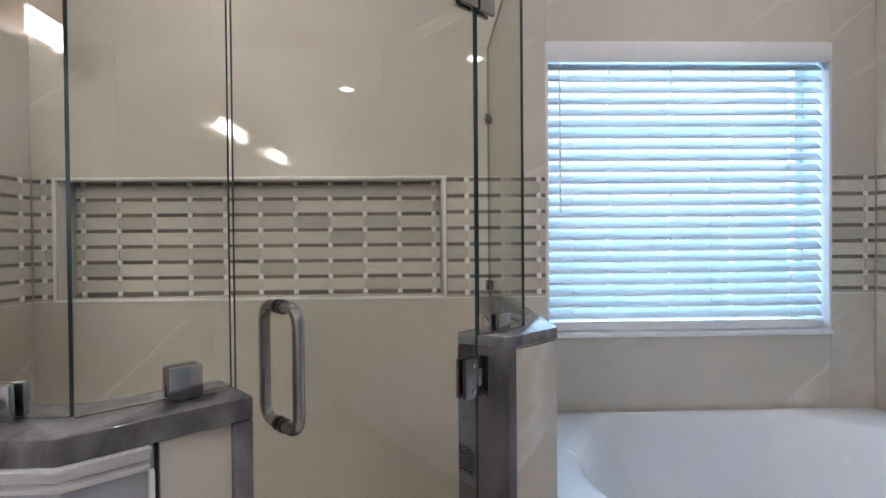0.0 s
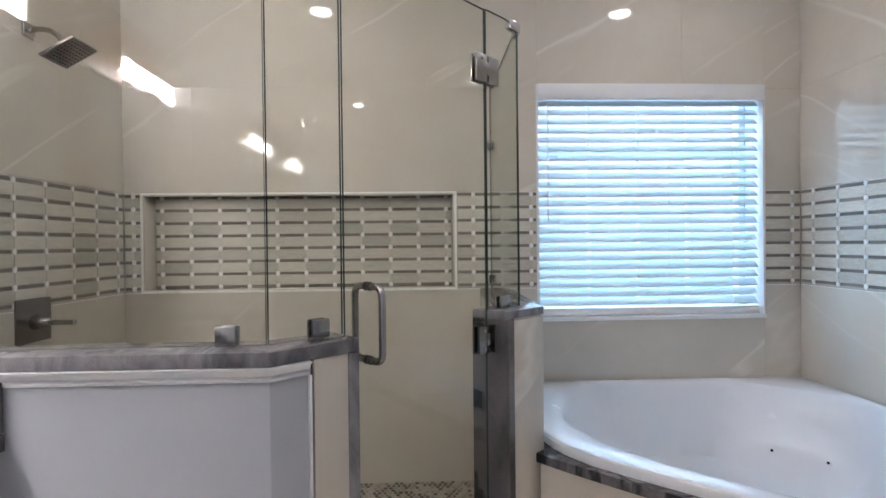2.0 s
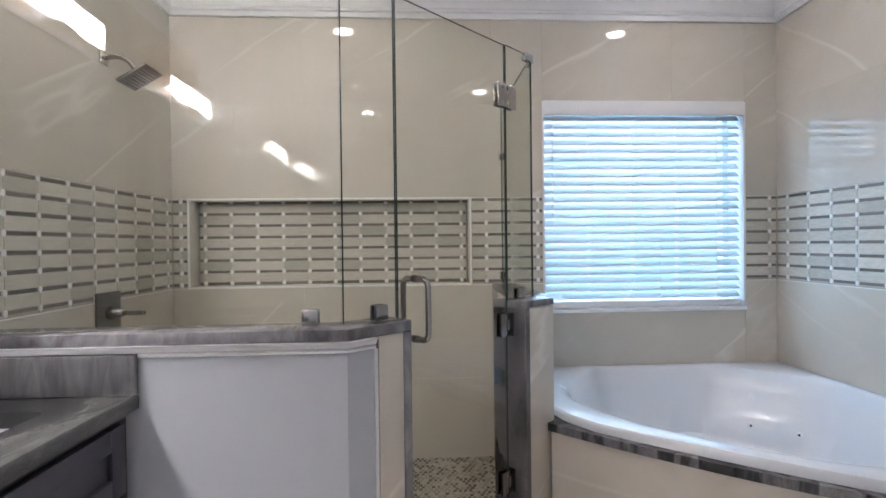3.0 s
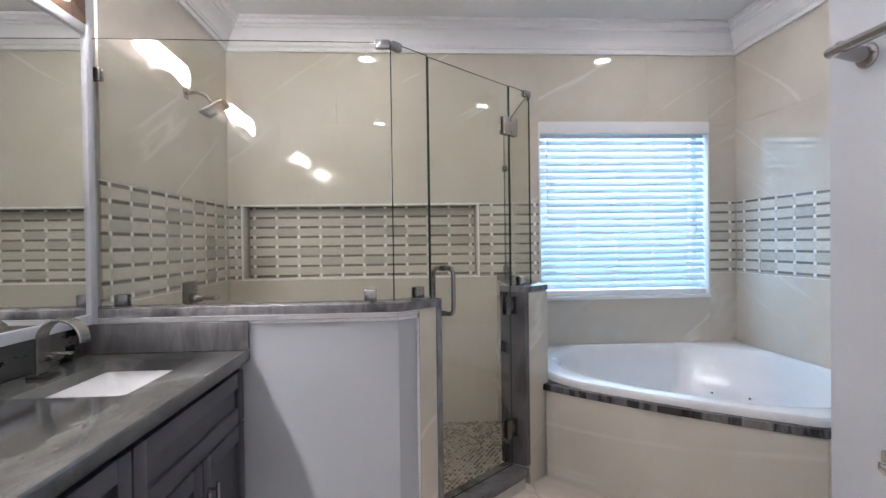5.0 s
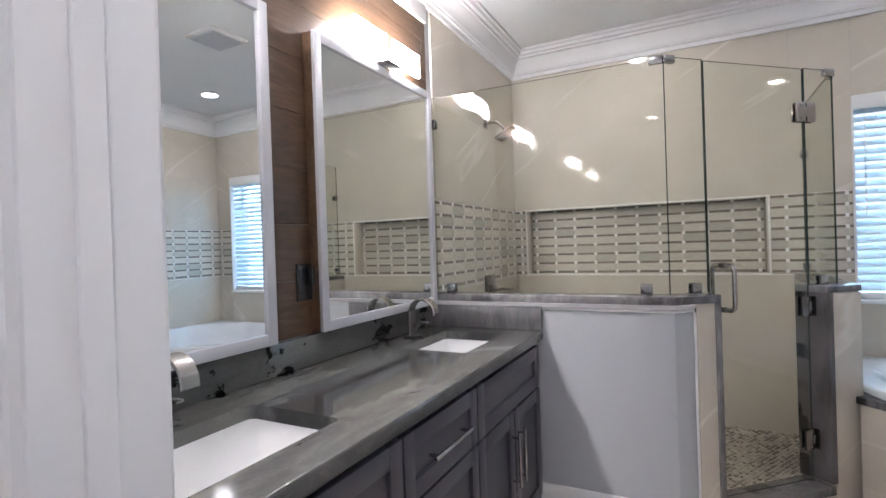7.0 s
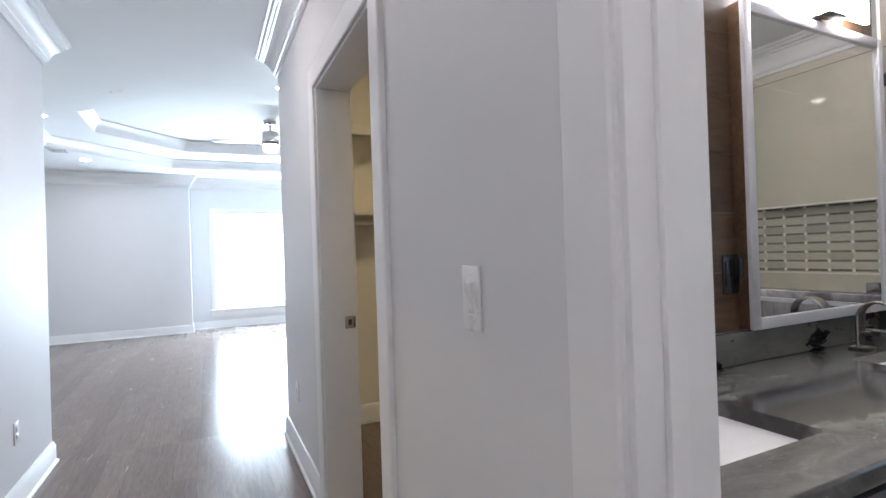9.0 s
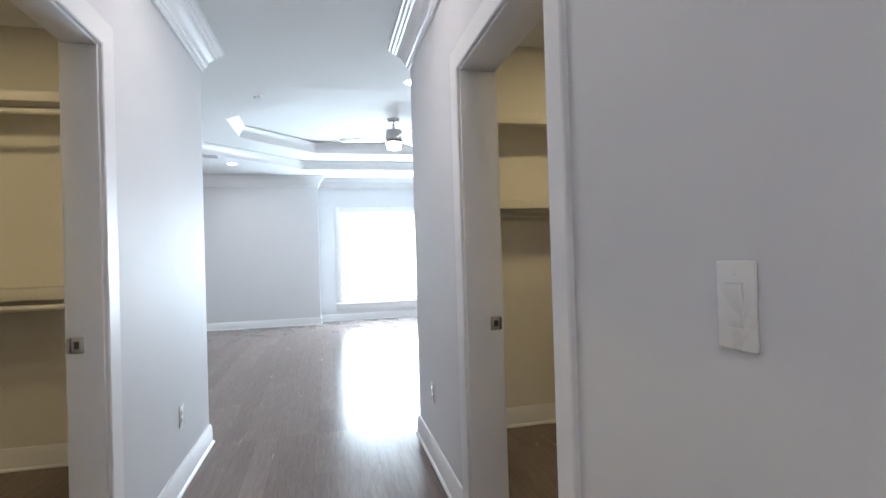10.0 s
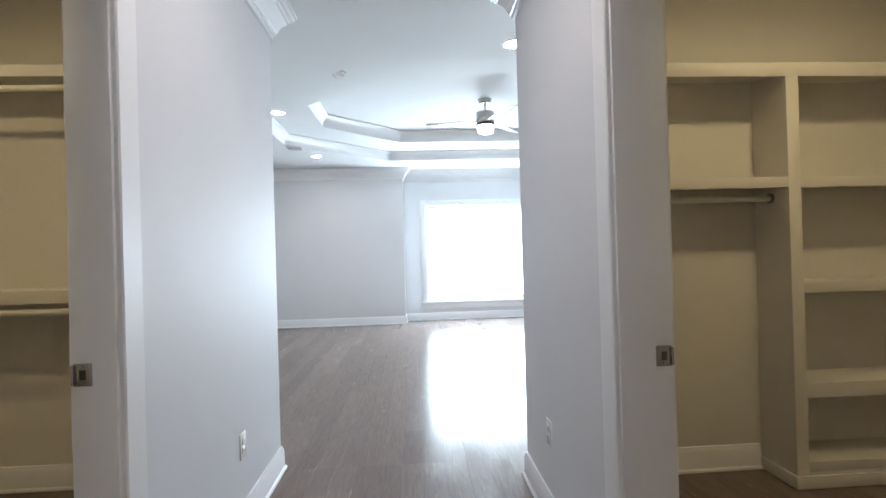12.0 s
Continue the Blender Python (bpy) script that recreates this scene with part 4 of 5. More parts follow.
def tub():
    t = thing("corner_tub", "white acrylic corner whirlpool tub in granite-edged tiled deck", "bathtub", (1.7, 1.5, 0))
    bm = bmesh.new()
    n = 96
    c = (1.70, 1.56)
    outer = []
    for i in range(n):
        a = 2 * math.pi * i / n
        r = ray_to_poly(c, a, TUB)
        outer.append((a, r))

    def basin(a, k):
        """An egg-shaped basin that lies along the slanted front; k shrinks it."""
        u, v = 0.77 * k, 0.61 * k
        th = a - radians(-40)
        r = 1.0 / ((abs(math.cos(th)) / u) ** 2.5 + (abs(math.sin(th)) / v) ** 2.5) ** (1 / 2.5)
        return r

    rings = []
    levels = [("o", 1.0, DECK - 0.002), ("o", 1.0, RIM - 0.012), ("o", 0.992, RIM - 0.003), ("o", 0.98, RIM), ("b", 1.05, RIM + 0.003), ("b", 1.0, RIM - 0.004), ("b", 0.965, RIM - 0.03),
              ("b", 0.93, RIM - 0.11), ("b", 0.87, RIM - 0.24), ("b", 0.78, RIM - 0.36), ("b", 0.66, RIM - 0.405), ("b", 0.3, RIM - 0.42)]
    for kind, k, z in levels:
        vs = []
        for a, r in outer:
            lim = r - 0.055
            q = r * k if kind == "o" else min(basin(a, k), lim * (0.55 + 0.45 * k))
            vs.append(bm.verts.new((c[0] + q * math.cos(a), c[1] + q * math.sin(a), z)))
        rings.append(vs)
    for p, q in zip(rings, rings[1:]):
        for i in range(n):
            j = (i + 1) % n
            bm.faces.new((p[i], p[j], q[j], q[i]))
    bm.faces.new(rings[-1])
    part("shell", bm, M_TUB, t, "glossy white tub shell")
    for deg in (50, 27, 190, 292):
        a, z = radians(deg), 0.240
        lim = ray_to_poly(c, a, TUB) - 0.055
        r = min(basin(a, 0.852), lim * (0.55 + 0.45 * 0.852))
        x, y = c[0] + r * math.cos(a), c[1] + r * math.sin(a)
        v = Vector((-math.cos(a), -math.sin(a), 0.25)).normalized()
        jt = part("jet", cyl(Vector((x, y, z)) - v * 0.03, Vector((x, y, z)) + v * 0.012, 0.017, 0.014, 20, 0.002), M_TUB, t, "small white whirlpool jet")
        part("nozzle", cyl(Vector((x, y, z)) + v * 0.008, Vector((x, y, z)) + v * 0.0135, 0.0065, seg=12), M_DARKPLASTIC, jt)


tub()


def tub_deck():
    d = thing("tub_deck", "beige tiled tub apron with dark granite edge", "tub deck", (1.2, 1.0, 0))
    tagged(d, kind="structure")
    front = bow(0.0)
    back = [(RIGHT, 0.73), (1.76, 0.73)] + bow(0.07, 0.2)[::-1] + [(0.90, 1.46), (0.8235, 1.61), (0.8235, 1.4545)]
    part("edge", prism(front + [(RIGHT, 0.675)] + back, DECK - 0.036, DECK - 0.003, 0.003), M_DECK, d, "dark banded granite edge")
    face = bow(0.022, 0.030)
    part("frame", prism(face + [(RIGHT, 0.700)] + [(RIGHT, 0.72), (1.74, 0.72)] + bow(0.05, 0.030)[::-1], 0, DECK - 0.037), M_GROUT, d)
    skin = bow(0.012, 0.022)
    part("tile", prism(skin + bow(0.0215, 0.022)[::-1], 0, DECK - 0.038), M_MARBLE, d)
    part("tile", box((1.712, 0.686, 0), (RIGHT, 0.6955, DECK - 0.038), 0.0008), M_MARBLE, d)


tub_deck()


def tub_filler():
    t = thing("tub_faucet", "brushed nickel tub spout on tub rim", "faucet", (2.16, 1.12, RIM))
    part("base", cyl((2.17, 1.13, RIM - 0.004), (2.17, 1.13, RIM + 0.012), 0.026, 0.024, 24, 0.003), M_NICKEL, t)
    part("spout", sweep([(2.17, 1.13, RIM + 0.01), (2.17, 1.13, RIM + 0.05), (2.155, 1.115, RIM + 0.066), (2.13, 1.09, RIM + 0.070), (2.05, 1.02, RIM + 0.068)], disc_profile(0.016, 14)), M_NICKEL, t)
    part("tip", cyl((2.056, 1.025, RIM + 0.068), (2.035, 1.006, RIM + 0.068), 0.019, seg=18, bevel=0.003), M_CHROME, t)


tub_filler()

# ---- shower glass ----
def glass_pane(parent, a, b, z0, z1, name="pane"):
    """An upright pane, 10 mm thick, from plan point a to b, with dark green edges."""
    a, b = Vector(a), Vector(b)
    d = (b - a).normalized()
    n = Vector((d.y, -d.x)) * 0.0038
    bm = prism([tuple(a + n), tuple(b + n), tuple(b - n), tuple(a - n)], z0, z1)
    bm.normal_update()
    for f in bm.faces:
        f.material_index = 0 if f.calc_area() > 0.05 else 1
    ob = part(name, bm, [M_GLASS, M_EDGE], parent)
    ob.visible_shadow = False
    return ob


def clip(parent, at, d, z, size=0.047, label=""):
    """Square glass clamp: two bevelled plates on both sides of the pane."""
    at, d = Vector(at), Vector(d).normalized()
    n = Vector((d.y, -d.x))
    bm = None
    for s0, s1 in ((0.0055, 0.017), (-0.017, -0.0055)):
        q = [at - d * size / 2 + n * s0, at + d * size / 2 + n * s0, at + d * size / 2 + n * s1, at - d * size / 2 + n * s1]
        bm = prism([tuple(v) for v in q], z - size / 2, z + size / 2, 0.004, bm=bm)
    return part("clamp", bm, M_STEEL, parent, label)


GTOP = 2.02
S_DOOR0, S_DOOR1, S_END = 0.204, 0.770, 0.953


def shower_glass():
    g = thing("shower_screen", "frameless clear glass shower screen on the half walls", "shower screen", (*along(0.0), CAPZ))
    glass_pane(g, (LEFT + 0.004, 0.803), (GA.x - 0.003, 0.817), CAPZ + 0.003, GTOP)
    glass_pane(g, along(0.004), along(S_DOOR0 - 0.004), CAPZ + 0.003, GTOP)
    glass_pane(g, along(S_DOOR1 + 0.004), along(S_END - 0.002), CAPZ + 0.003, GTOP)
    glass_pane(g, (GB.x, GB.y + 0.012), (GB.x, BACK - 0.002), CAPZ + 0.003, GTOP)
    ex = (1, 0)
    dv = (DX, DY)
    clip(g, (-0.055, 0.815), ex, CAPZ + 0.0255)
    clip(g, (-0.985, 0.8045), ex, CAPZ + 0.0255)
    clip(g, along(0.132), dv, CAPZ + 0.0255)
    clip(g, along(0.853), dv, CAPZ + 0.0255)
    clip(g, (LEFT + 0.030, 0.8035), ex, 1.885)
    clip(g, (GB.x, BACK - 0.026), (0, 1), 1.73, 0.04)
    clip(g, (GB.x, BACK - 0.026), (0, 1), CAPZ + 0.05, 0.04)
    # corner brackets along the top
    for c, d0, d1 in ((GA, Vector((-1, 0)), Vector(dv)), (GB, Vector((-DX, -DY)), Vector((0, 1)))):
        bm = None
        for d in (d0, d1):
            n = Vector((d.y, -d.x)) * 0.011
            q = [c - n, c + d * 0.055 - n, c + d * 0.055 + n, c + n]
            bm = prism([tuple(v) for v in q], GTOP - 0.028, GTOP + 0.006, 0.003, bm=bm)
        part("corner_bracket", bm, M_STEEL, g)


shower_glass()


def hinge(parent, s, z, wall):
    h, w = 0.092, 0.054
    # lower hinges take the nickel copy with the dark reflection painted in
    mat = M_HINGE_REFLECT if wall else M_NICKEL
    bm = None
    o = Vector(along(s))
    d = Vector((DX, DY))
    n = Vector((DY, -DX))
    sides = ((-w - 0.003, -0.003), (0.003, 0.003 + w)) if not wall else ((-w - 0.003, -0.003),)
    for u0, u1 in sides:
        for k0, k1 in ((0.0055, 0.016), (-0.016, -0.0055)):
            q = [o + d * u0 + n * k0, o + d * u1 + n * k0, o + d * u1 + n * k1, o + d * u0 + n * k1]
            bm = prism([tuple(v) for v in q], z - h / 2, z + h / 2, 0.003, bm=bm)
    ob = part("hinge", bm, mat, parent, "square nickel glass hinge")
    part("knuckle", prism([tuple(o - d * 0.018 + n * 0.0165), tuple(o + d * 0.012 + n * 0.0165), tuple(o + d * 0.012 - n * 0.0165), tuple(o - d * 0.018 - n * 0.0165)], z - 0.022, z + 0.022, 0.003), mat, ob)
    if wall:
        part("wall_plate", prism([tuple(o + d * 0.008 + n * 0.028), tuple(o + d * 0.014 + n * 0.028), tuple(o + d * 0.014 - n * 0.028), tuple(o + d * 0.008 - n * 0.028)], z - h / 2, z + h / 2, 0.002), M_HINGE_REFLECT, ob)
    for dz in (-0.03, 0.03):
        p = o + d * (-0.03) + n * 0.016
        part("screw", cyl((p.x, p.y, z + dz), (p.x + n.x * 0.002, p.y + n.y * 0.002, z + dz), 0.005, seg=10), M_STEEL, ob)


def shower_door():
    g = thing("shower_door", "closed frameless glass shower door with D-shaped pull", "shower door", (*along(0.47), 0.1))
    glass_pane(g, along(S_DOOR0 + 0.003), along(S_DOOR1 - 0.003), 0.112, GTOP - 0.004)
    hinge(g, S_DOOR1, 1.815, False)
    hinge(g, S_DOOR1, 0.918, True)
    hinge(g, S_DOOR1, 0.30, True)
    # back-to-back pull handle
    s = S_DOOR0 + 0.078
    for sgn in (1, -1):
        z0, z1, r = 0.930, 1.126, 0.026
        pts = []
        o = Vector(along(s))
        n = Vector((DY, -DX)) * sgn
        reach = 0.060
        pts.append((o + n * 0.0052, z1))
        for k in range(7):
            t = radians(90 * k / 6)
            pts.append((o + n * (reach - r + r * math.sin(t)), z1 - r + r * math.cos(t)))
        for k in range(7):
            t = radians(90 * k / 6)
            pts.append((o + n * (reach - r + r * math.cos(t)), z0 + r - r * math.sin(t)))
        pts.append((o + n * 0.0052, z0))
        bm = sweep([(p.x, p.y, z) for p, z in pts], disc_profile(0.0098, 16), up=(DX, DY, 0))
        hd = part("pull_handle", bm, M_NICKEL, g, "brushed nickel D pull")
        for z in (z0, z1):
            p, q = o + n * 0.0052, o + n * 0.0105
            part("collar", cyl((p.x, p.y, z), (q.x, q.y, z), 0.0125, seg=16), M_DARKMETAL, hd)


shower_door()


def shower_fittings():
    y = 1.615
    a = thing("rain_shower", "square brushed nickel shower head on bent arm", "shower head", (LEFT, y, 2.06))
    part("flange", box((LEFT, y - 0.028, 2.032), (LEFT + 0.010, y + 0.028, 2.088), 0.004), M_NICKEL, a)
    pts = [(LEFT + 0.008, y, 2.06), (LEFT + 0.05, y, 2.066), (LEFT + 0.085, y, 2.060), (LEFT + 0.112, y, 2.042), (LEFT + 0.134, y, 2.012)]
    part("arm", sweep(pts, disc_profile(0.0095, 14), up=(0, 1, 0)), M_NICKEL, a)
    ball = bmesh.new()
    bmesh.ops.create_uvsphere(ball, u_segments=16, v_segments=10, radius=0.018)
    ball.transform(Matrix.Translation((LEFT + 0.141, y, 2.001)))
    part("swivel", ball, M_NICKEL, a)
    bm = box((-0.070, -0.070, -0.009), (0.070, 0.070, 0.004), 0.004)
    bm.transform(Matrix.Translation((LEFT + 0.152, y, 1.980)) @ Matrix.Rotation(radians(-30), 4, "Y"))
    hd = part("head", bm, M_HEAD, a, "flat square spray plate")
    nz = bmesh.new()
    for i in range(8):
        for j in range(8):
            cyl((-0.052 + 0.0149 * i, -0.052 + 0.0149 * j, -0.0115), (-0.052 + 0.0149 * i, -0.052 + 0.0149 * j, -0.008), 0.003, seg=6, bm=nz)
    nz.transform(Matrix.Translation((LEFT + 0.152, y, 1.980)) @ Matrix.Rotation(radians(-30), 4, "Y"))
    part("nozzles", nz, M_DARKPLASTIC, hd)
    v = thing("shower_valve", "brushed nickel shower valve with lever on tile", "shower valve", (LEFT, y, 0.965))
    part("plate", box((LEFT, y - 0.085, 0.878), (LEFT + 0.009, y + 0.085, 1.046), 0.004, 2), M_HEAD, v, "square escutcheon plate")
    part("stem", cyl((LEFT + 0.008, y, 0.955), (LEFT + 0.07, y, 0.955), 0.030, 0.016, 24, 0.003), M_NICKEL, v)
    part("lever", box((LEFT + 0.062, y - 0.012, 0.944), (LEFT + 0.16, y + 0.012, 0.962), 0.006), M_NICKEL, v)


shower_fittings()

# ---- vanity ----
VX0, VX1, VY0, VY1 = LEFT, -0.535, -1.058, 0.760
CT = 0.845


def rounded(x0, x1, y0, y1, r, k=5):
    pts = []
    for cx, cy, a in ((x1 - r, y1 - r, 0), (x0 + r, y1 - r, 90), (x0 + r, y0 + r, 180), (x1 - r, y0 + r, 270)):
        for i in range(k + 1):
            t = radians(a + 90 * i / k)
            pts.append((cx + r * math.cos(t), cy + r * math.sin(t)))
    return pts


SINKS = [(-0.940, -0.645, 0.205, 0.628), (-0.935, -0.630, -0.985, -0.545)]


def countertop():
    t = thing("granite_countertop", "polished grey granite vanity top with dark veins", "countertop", ((VX0 + VX1) / 2, -0.17, CT))
    x1 = -0.502
    bm = bmesh.new()
    outer = [(VX0 + 0.001, VY0), (x1, VY0), (x1, VY1), (VX0 + 0.001, VY1)]
    z0, z1 = CT - 0.038, CT
    for z in (z0, z1):
        o = [bm.verts.new((x, y, z)) for x, y in outer]
        es = [bm.edges.new((o[i], o[(i + 1) % 4])) for i in range(4)]
        for s in SINKS:
            h = [bm.verts.new((x, y, z)) for x, y in rounded(*s, 0.022)]
            es += [bm.edges.new((h[i], h[(i + 1) % len(h)])) for i in range(len(h))]
        bmesh.ops.triangle_fill(bm, use_beauty=True, use_dissolve=False, edges=es)
    loops = [outer] + [rounded(*s, 0.022) for s in SINKS]
    for lp in loops:
        for i in range(len(lp)):
            p, q = lp[i], lp[(i + 1) % len(lp)]
            bm.faces.new([bm.verts.new(v) for v in ((*p, z0), (*q, z0), (*q, z1), (*p, z1))])
    bmesh.ops.remove_doubles(bm, verts=bm.verts, dist=1e-5)
    edge = [e for e in bm.edges if all(abs(v.co.x - x1) < 1e-4 for v in e.verts) and abs(e.verts[0].co.z - e.verts[1].co.z) < 1e-5]
    bmesh.ops.bevel(bm, geom=edge, offset=0.008, segments=3, profile=0.5, affect="EDGES")
    part("slab", bm, M_TOP, t)
    part("backsplash", box((VX0 + 0.001, VY0, CT + 0.0005), (VX0 + 0.021, VY1 - 0.021, CT + 0.105), 0.003), M_TOP, t)
    part("side_splash", box((VX0 + 0.001, VY1 - 0.020, CT + 0.0005), (x1, VY1, CT + 0.108), 0.003), M_SPLASH, t)


countertop()


def sink(s, name="undermount_sink"):
    x0, x1, y0, y1 = s
    cx, cy = (x0 + x1) / 2, (y0 + y1) / 2
    t = thing(name, "white rectangular undermount sink in granite top", "sink", (cx, cy, CT - 0.19), "vanity sinks")
    bm = bmesh.new()
    rings = []
    for grow, z, r in ((0.02, CT - 0.040, 0.03), (0.006, CT - 0.040, 0.03), (0.004, CT - 0.055, 0.03), (-0.008, CT - 0.13, 0.035), (-0.03, CT - 0.165, 0.04), (-0.09, CT - 0.178, 0.03), (-0.12, CT - 0.181, 0.02)):
        rings.append([bm.verts.new((x, y, z)) for x, y in rounded(x0 - grow, x1 + grow, y0 - grow, y1 + grow, r)])
    for p, q in zip(rings, rings[1:]):
        for i in range(len(p)):
            j = (i + 1) % len(p)
            bm.faces.new((p[i], p[j], q[j], q[i]))
    bm.faces.new(rings[-1])
    part("basin", bm, M_SINK, t)
    part("drain", cyl((cx, cy, CT - 0.182), (cx, cy, CT - 0.176), 0.024, 0.022, 20, 0.002), M_CHROME, t)


for _s in SINKS:
    sink(_s)


def faucet(y):
    x = -1.0
    f = thing("waterfall_faucet", "brushed nickel arched ribbon faucet beside sink", "faucet", (x, y, CT), "vanity faucets")
    # dark bronze stands in for the dark reflection in the nickel base
    part("base", box((x - 0.03, y - 0.032, CT), (x + 0.03, y + 0.032, CT + 0.009), 0.003), M_DARKMETAL, f, "nickel base plate with dark reflection in its colour")
    pts = [(x - 0.004, y, CT + 0.009), (x - 0.004, y, CT + 0.09)]
    R = 0.062
    for k in range(13):
        a = radians(180 - 15.5 * k)
        pts.append((x - 0.004 + R + R * math.cos(a), y, CT + 0.112 + R * math.sin(a)))
    part("spout", sweep(pts, [(-0.005, -0.022), (-0.005, 0.022), (0, 0.024), (0.005, 0.022), (0.005, -0.022), (0, -0.024)], up=(0, 1, 0)), M_NICKEL, f, "wide flat arched spout")
    part("lever", box((x + 0.006, y - 0.011, CT + 0.068), (x + 0.085, y + 0.011, CT + 0.076), 0.003), M_NICKEL, f)
    part("lever_stem", cyl((x + 0.002, y, CT + 0.058), (x + 0.028, y, CT + 0.066), 0.012, seg=16, bevel=0.002), M_NICKEL, f)


for _y in (0.42, -0.760):
    faucet(_y)


def shaker(bm_parent, name, y0, y1, z0, z1, rail=0.055):
    """A shaker front on the cabinet's face: four rails, a recessed panel."""
    x0, x1 = VX1, VX1 + 0.020
    bm = box((x0, y0, z0), (x1, y0 + rail, z1), 0.0015)
    box((x0, y1 - rail, z0), (x1, y1, z1), 0.0015, bm=bm)
    box((x0, y0 + rail, z0), (x1 - 0.0004, y1 - rail, z0 + rail), 0.0015, bm=bm)
    box((x0, y0 + rail, z1 - rail), (x1 - 0.0004, y1 - rail, z1), 0.0015, bm=bm)
    f = part(name, bm, M_CAB, bm_parent)
    part("panel", box((x0, y0 + rail, z0 + rail), (x0 + 0.008, y1 - rail, z1 - rail)), M_CAB, f)
    return f


def bar_pull(parent, p0, p1):
    p0, p1 = Vector(p0), Vector(p1)
    d = (p1 - p0).normalized()
    x = Vector((0.030, 0, 0))
    h = part("handle", cyl(p0 + x - d * 0.02, p1 + x + d * 0.02, 0.006, seg=14, bevel=0.001), M_STEEL, parent, "satin steel bar pull")
    for p in (p0, p1):
        part("post", cyl(p, p + x, 0.005, seg=10), M_STEEL, h)


def cabinet(name, y0, y1, kind, label):
    c = thing(name, label, "cabinet", ((VX0 + VX1) / 2, (y0 + y1) / 2, 0), "vanity cabinets")
    z0, z1 = 0.10, CT - 0.039
    g = 0.004
    part("body", box((VX0 + 0.002, y0, z0), (VX1 - 0.0005, y1, CT - 0.24)), M_CABGAP, c)
    part("face_frame", box((VX1 - 0.02, y0, CT - 0.2395), (VX1 - 0.0005, y1, z1)), M_CABGAP, c)
    part("toe_kick", box((VX0 + 0.002, y0, 0), (VX1 - 0.06, y1, z0)), M_CAB, c)
    top = z1 - 0.024
    zd = 0.598
    if kind == "doors":
        shaker(c, "false_front", y0 + g, y1 - g, zd + g, top)
        m = (y0 + y1) / 2
        for a, b, py in ((y0 + g, m - g, m - 0.032), (m + g, y1 - g, m + 0.032)):
            d = shaker(c, "door", a, b, z0 + 0.004, zd - g)
            bar_pull(d, (VX1 + 0.020, py, 0.33), (VX1 + 0.020, py, 0.50))
    else:
        zs = [z0 + 0.004, 0.345, zd, top]
        for i in range(3):
            d = shaker(c, "drawer", y0 + g, y1 - g, zs[i] + (g if i else 0), zs[i + 1] - (g if i < 2 else 0), 0.05)
            z = (zs[i] + zs[i + 1]) / 2
            m = (y0 + y1) / 2
            bar_pull(d, (VX1 + 0.020, m - 0.10, z), (VX1 + 0.020, m + 0.10, z))


cabinet("vanity_cabinet", 0.006, 0.722, "doors", "dark grey shaker sink cabinet with two doors")
cabinet("drawer_cabinet", -0.455, 0.005, "drawers", "dark grey shaker drawer stack with steel bar pulls")
cabinet("vanity_cabinet", VY0, -0.456, "doors", "dark grey shaker sink cabinet by the doorway")


structure("trim_filler", box((VX0 + 0.002, 0.7225, 0.0), (VX1 - 0.002, VY1, CT - 0.039)), M_CAB, "dark grey filler strip beside the half wall", "moulding")

# ---- plank wall, mirrors, lights ----
WOOD_TOP = 2.42
structure("trim_frieze", box((LEFT - 0.014, VY0, WOOD_TOP + 0.001), (LEFT + 0.014, 0.808, CROWN + 0.002), 0.003), M_TRIM, "white flat board between planks and crown", "moulding")


def plank_wall():
    rng = random.Random(3)
    z = CT + 0.106
    row = 0
    while z < WOOD_TOP - 0.001:
        h = 0.196
        z1 = min(z + h, WOOD_TOP)
        y = VY0 - rng.uniform(0, 0.6)
        while y < 0.808:
            L = 1.83
            a, b = max(y, VY0), min(y + L, 0.808)
            if b - a > 0.03:
                me = shared_box("plank", (b - a - 0.0015, 0.012, z1 - z - 0.0015), M_WOOD, 0.001)
                piece("plank", me, wall_left, FACE["e"]((a + b) / 2, (z + z1) / 2, LEFT - TT))
            y += L
        z = z1
        row += 1


def mirror(y0, y1):
    m = thing("vanity_mirror", "tall mirror in a flat silver-white frame on plank wall", "mirror", (LEFT, (y0 + y1) / 2, 0.955), "vanity mirrors")
    z0, z1, w, d = 0.958, 2.034, 0.036, 0.055
    x, f = LEFT + 0.001, LEFT + 0.040
    for a, b in (((f, y0, z0), (x + d, y0 + w, z1)), ((f, y1 - w, z0), (x + d, y1, z1)), ((f, y0 + w, z0), (x + d - 0.0005, y1 - w, z0 + w)), ((f, y0 + w, z1 - w), (x + d - 0.0005, y1 - w, z1))):
        part("frame", box(a, b, 0.002), M_FRAME, m)
    part("backing", box((x, y0 + 0.001, z0 + 0.001), (f - 0.0005, y1 - 0.001, z1 - 0.001), 0.001), M_WOOD, m, "dark wooden backing box")
    part("glass", box((f, y0 + w, z0 + w), (x + 0.045, y1 - w, z1 - w)), M_MIRROR, m, "clear mirror glass")


mirror(-0.119, 0.752)
mirror(-1.054, -0.334)


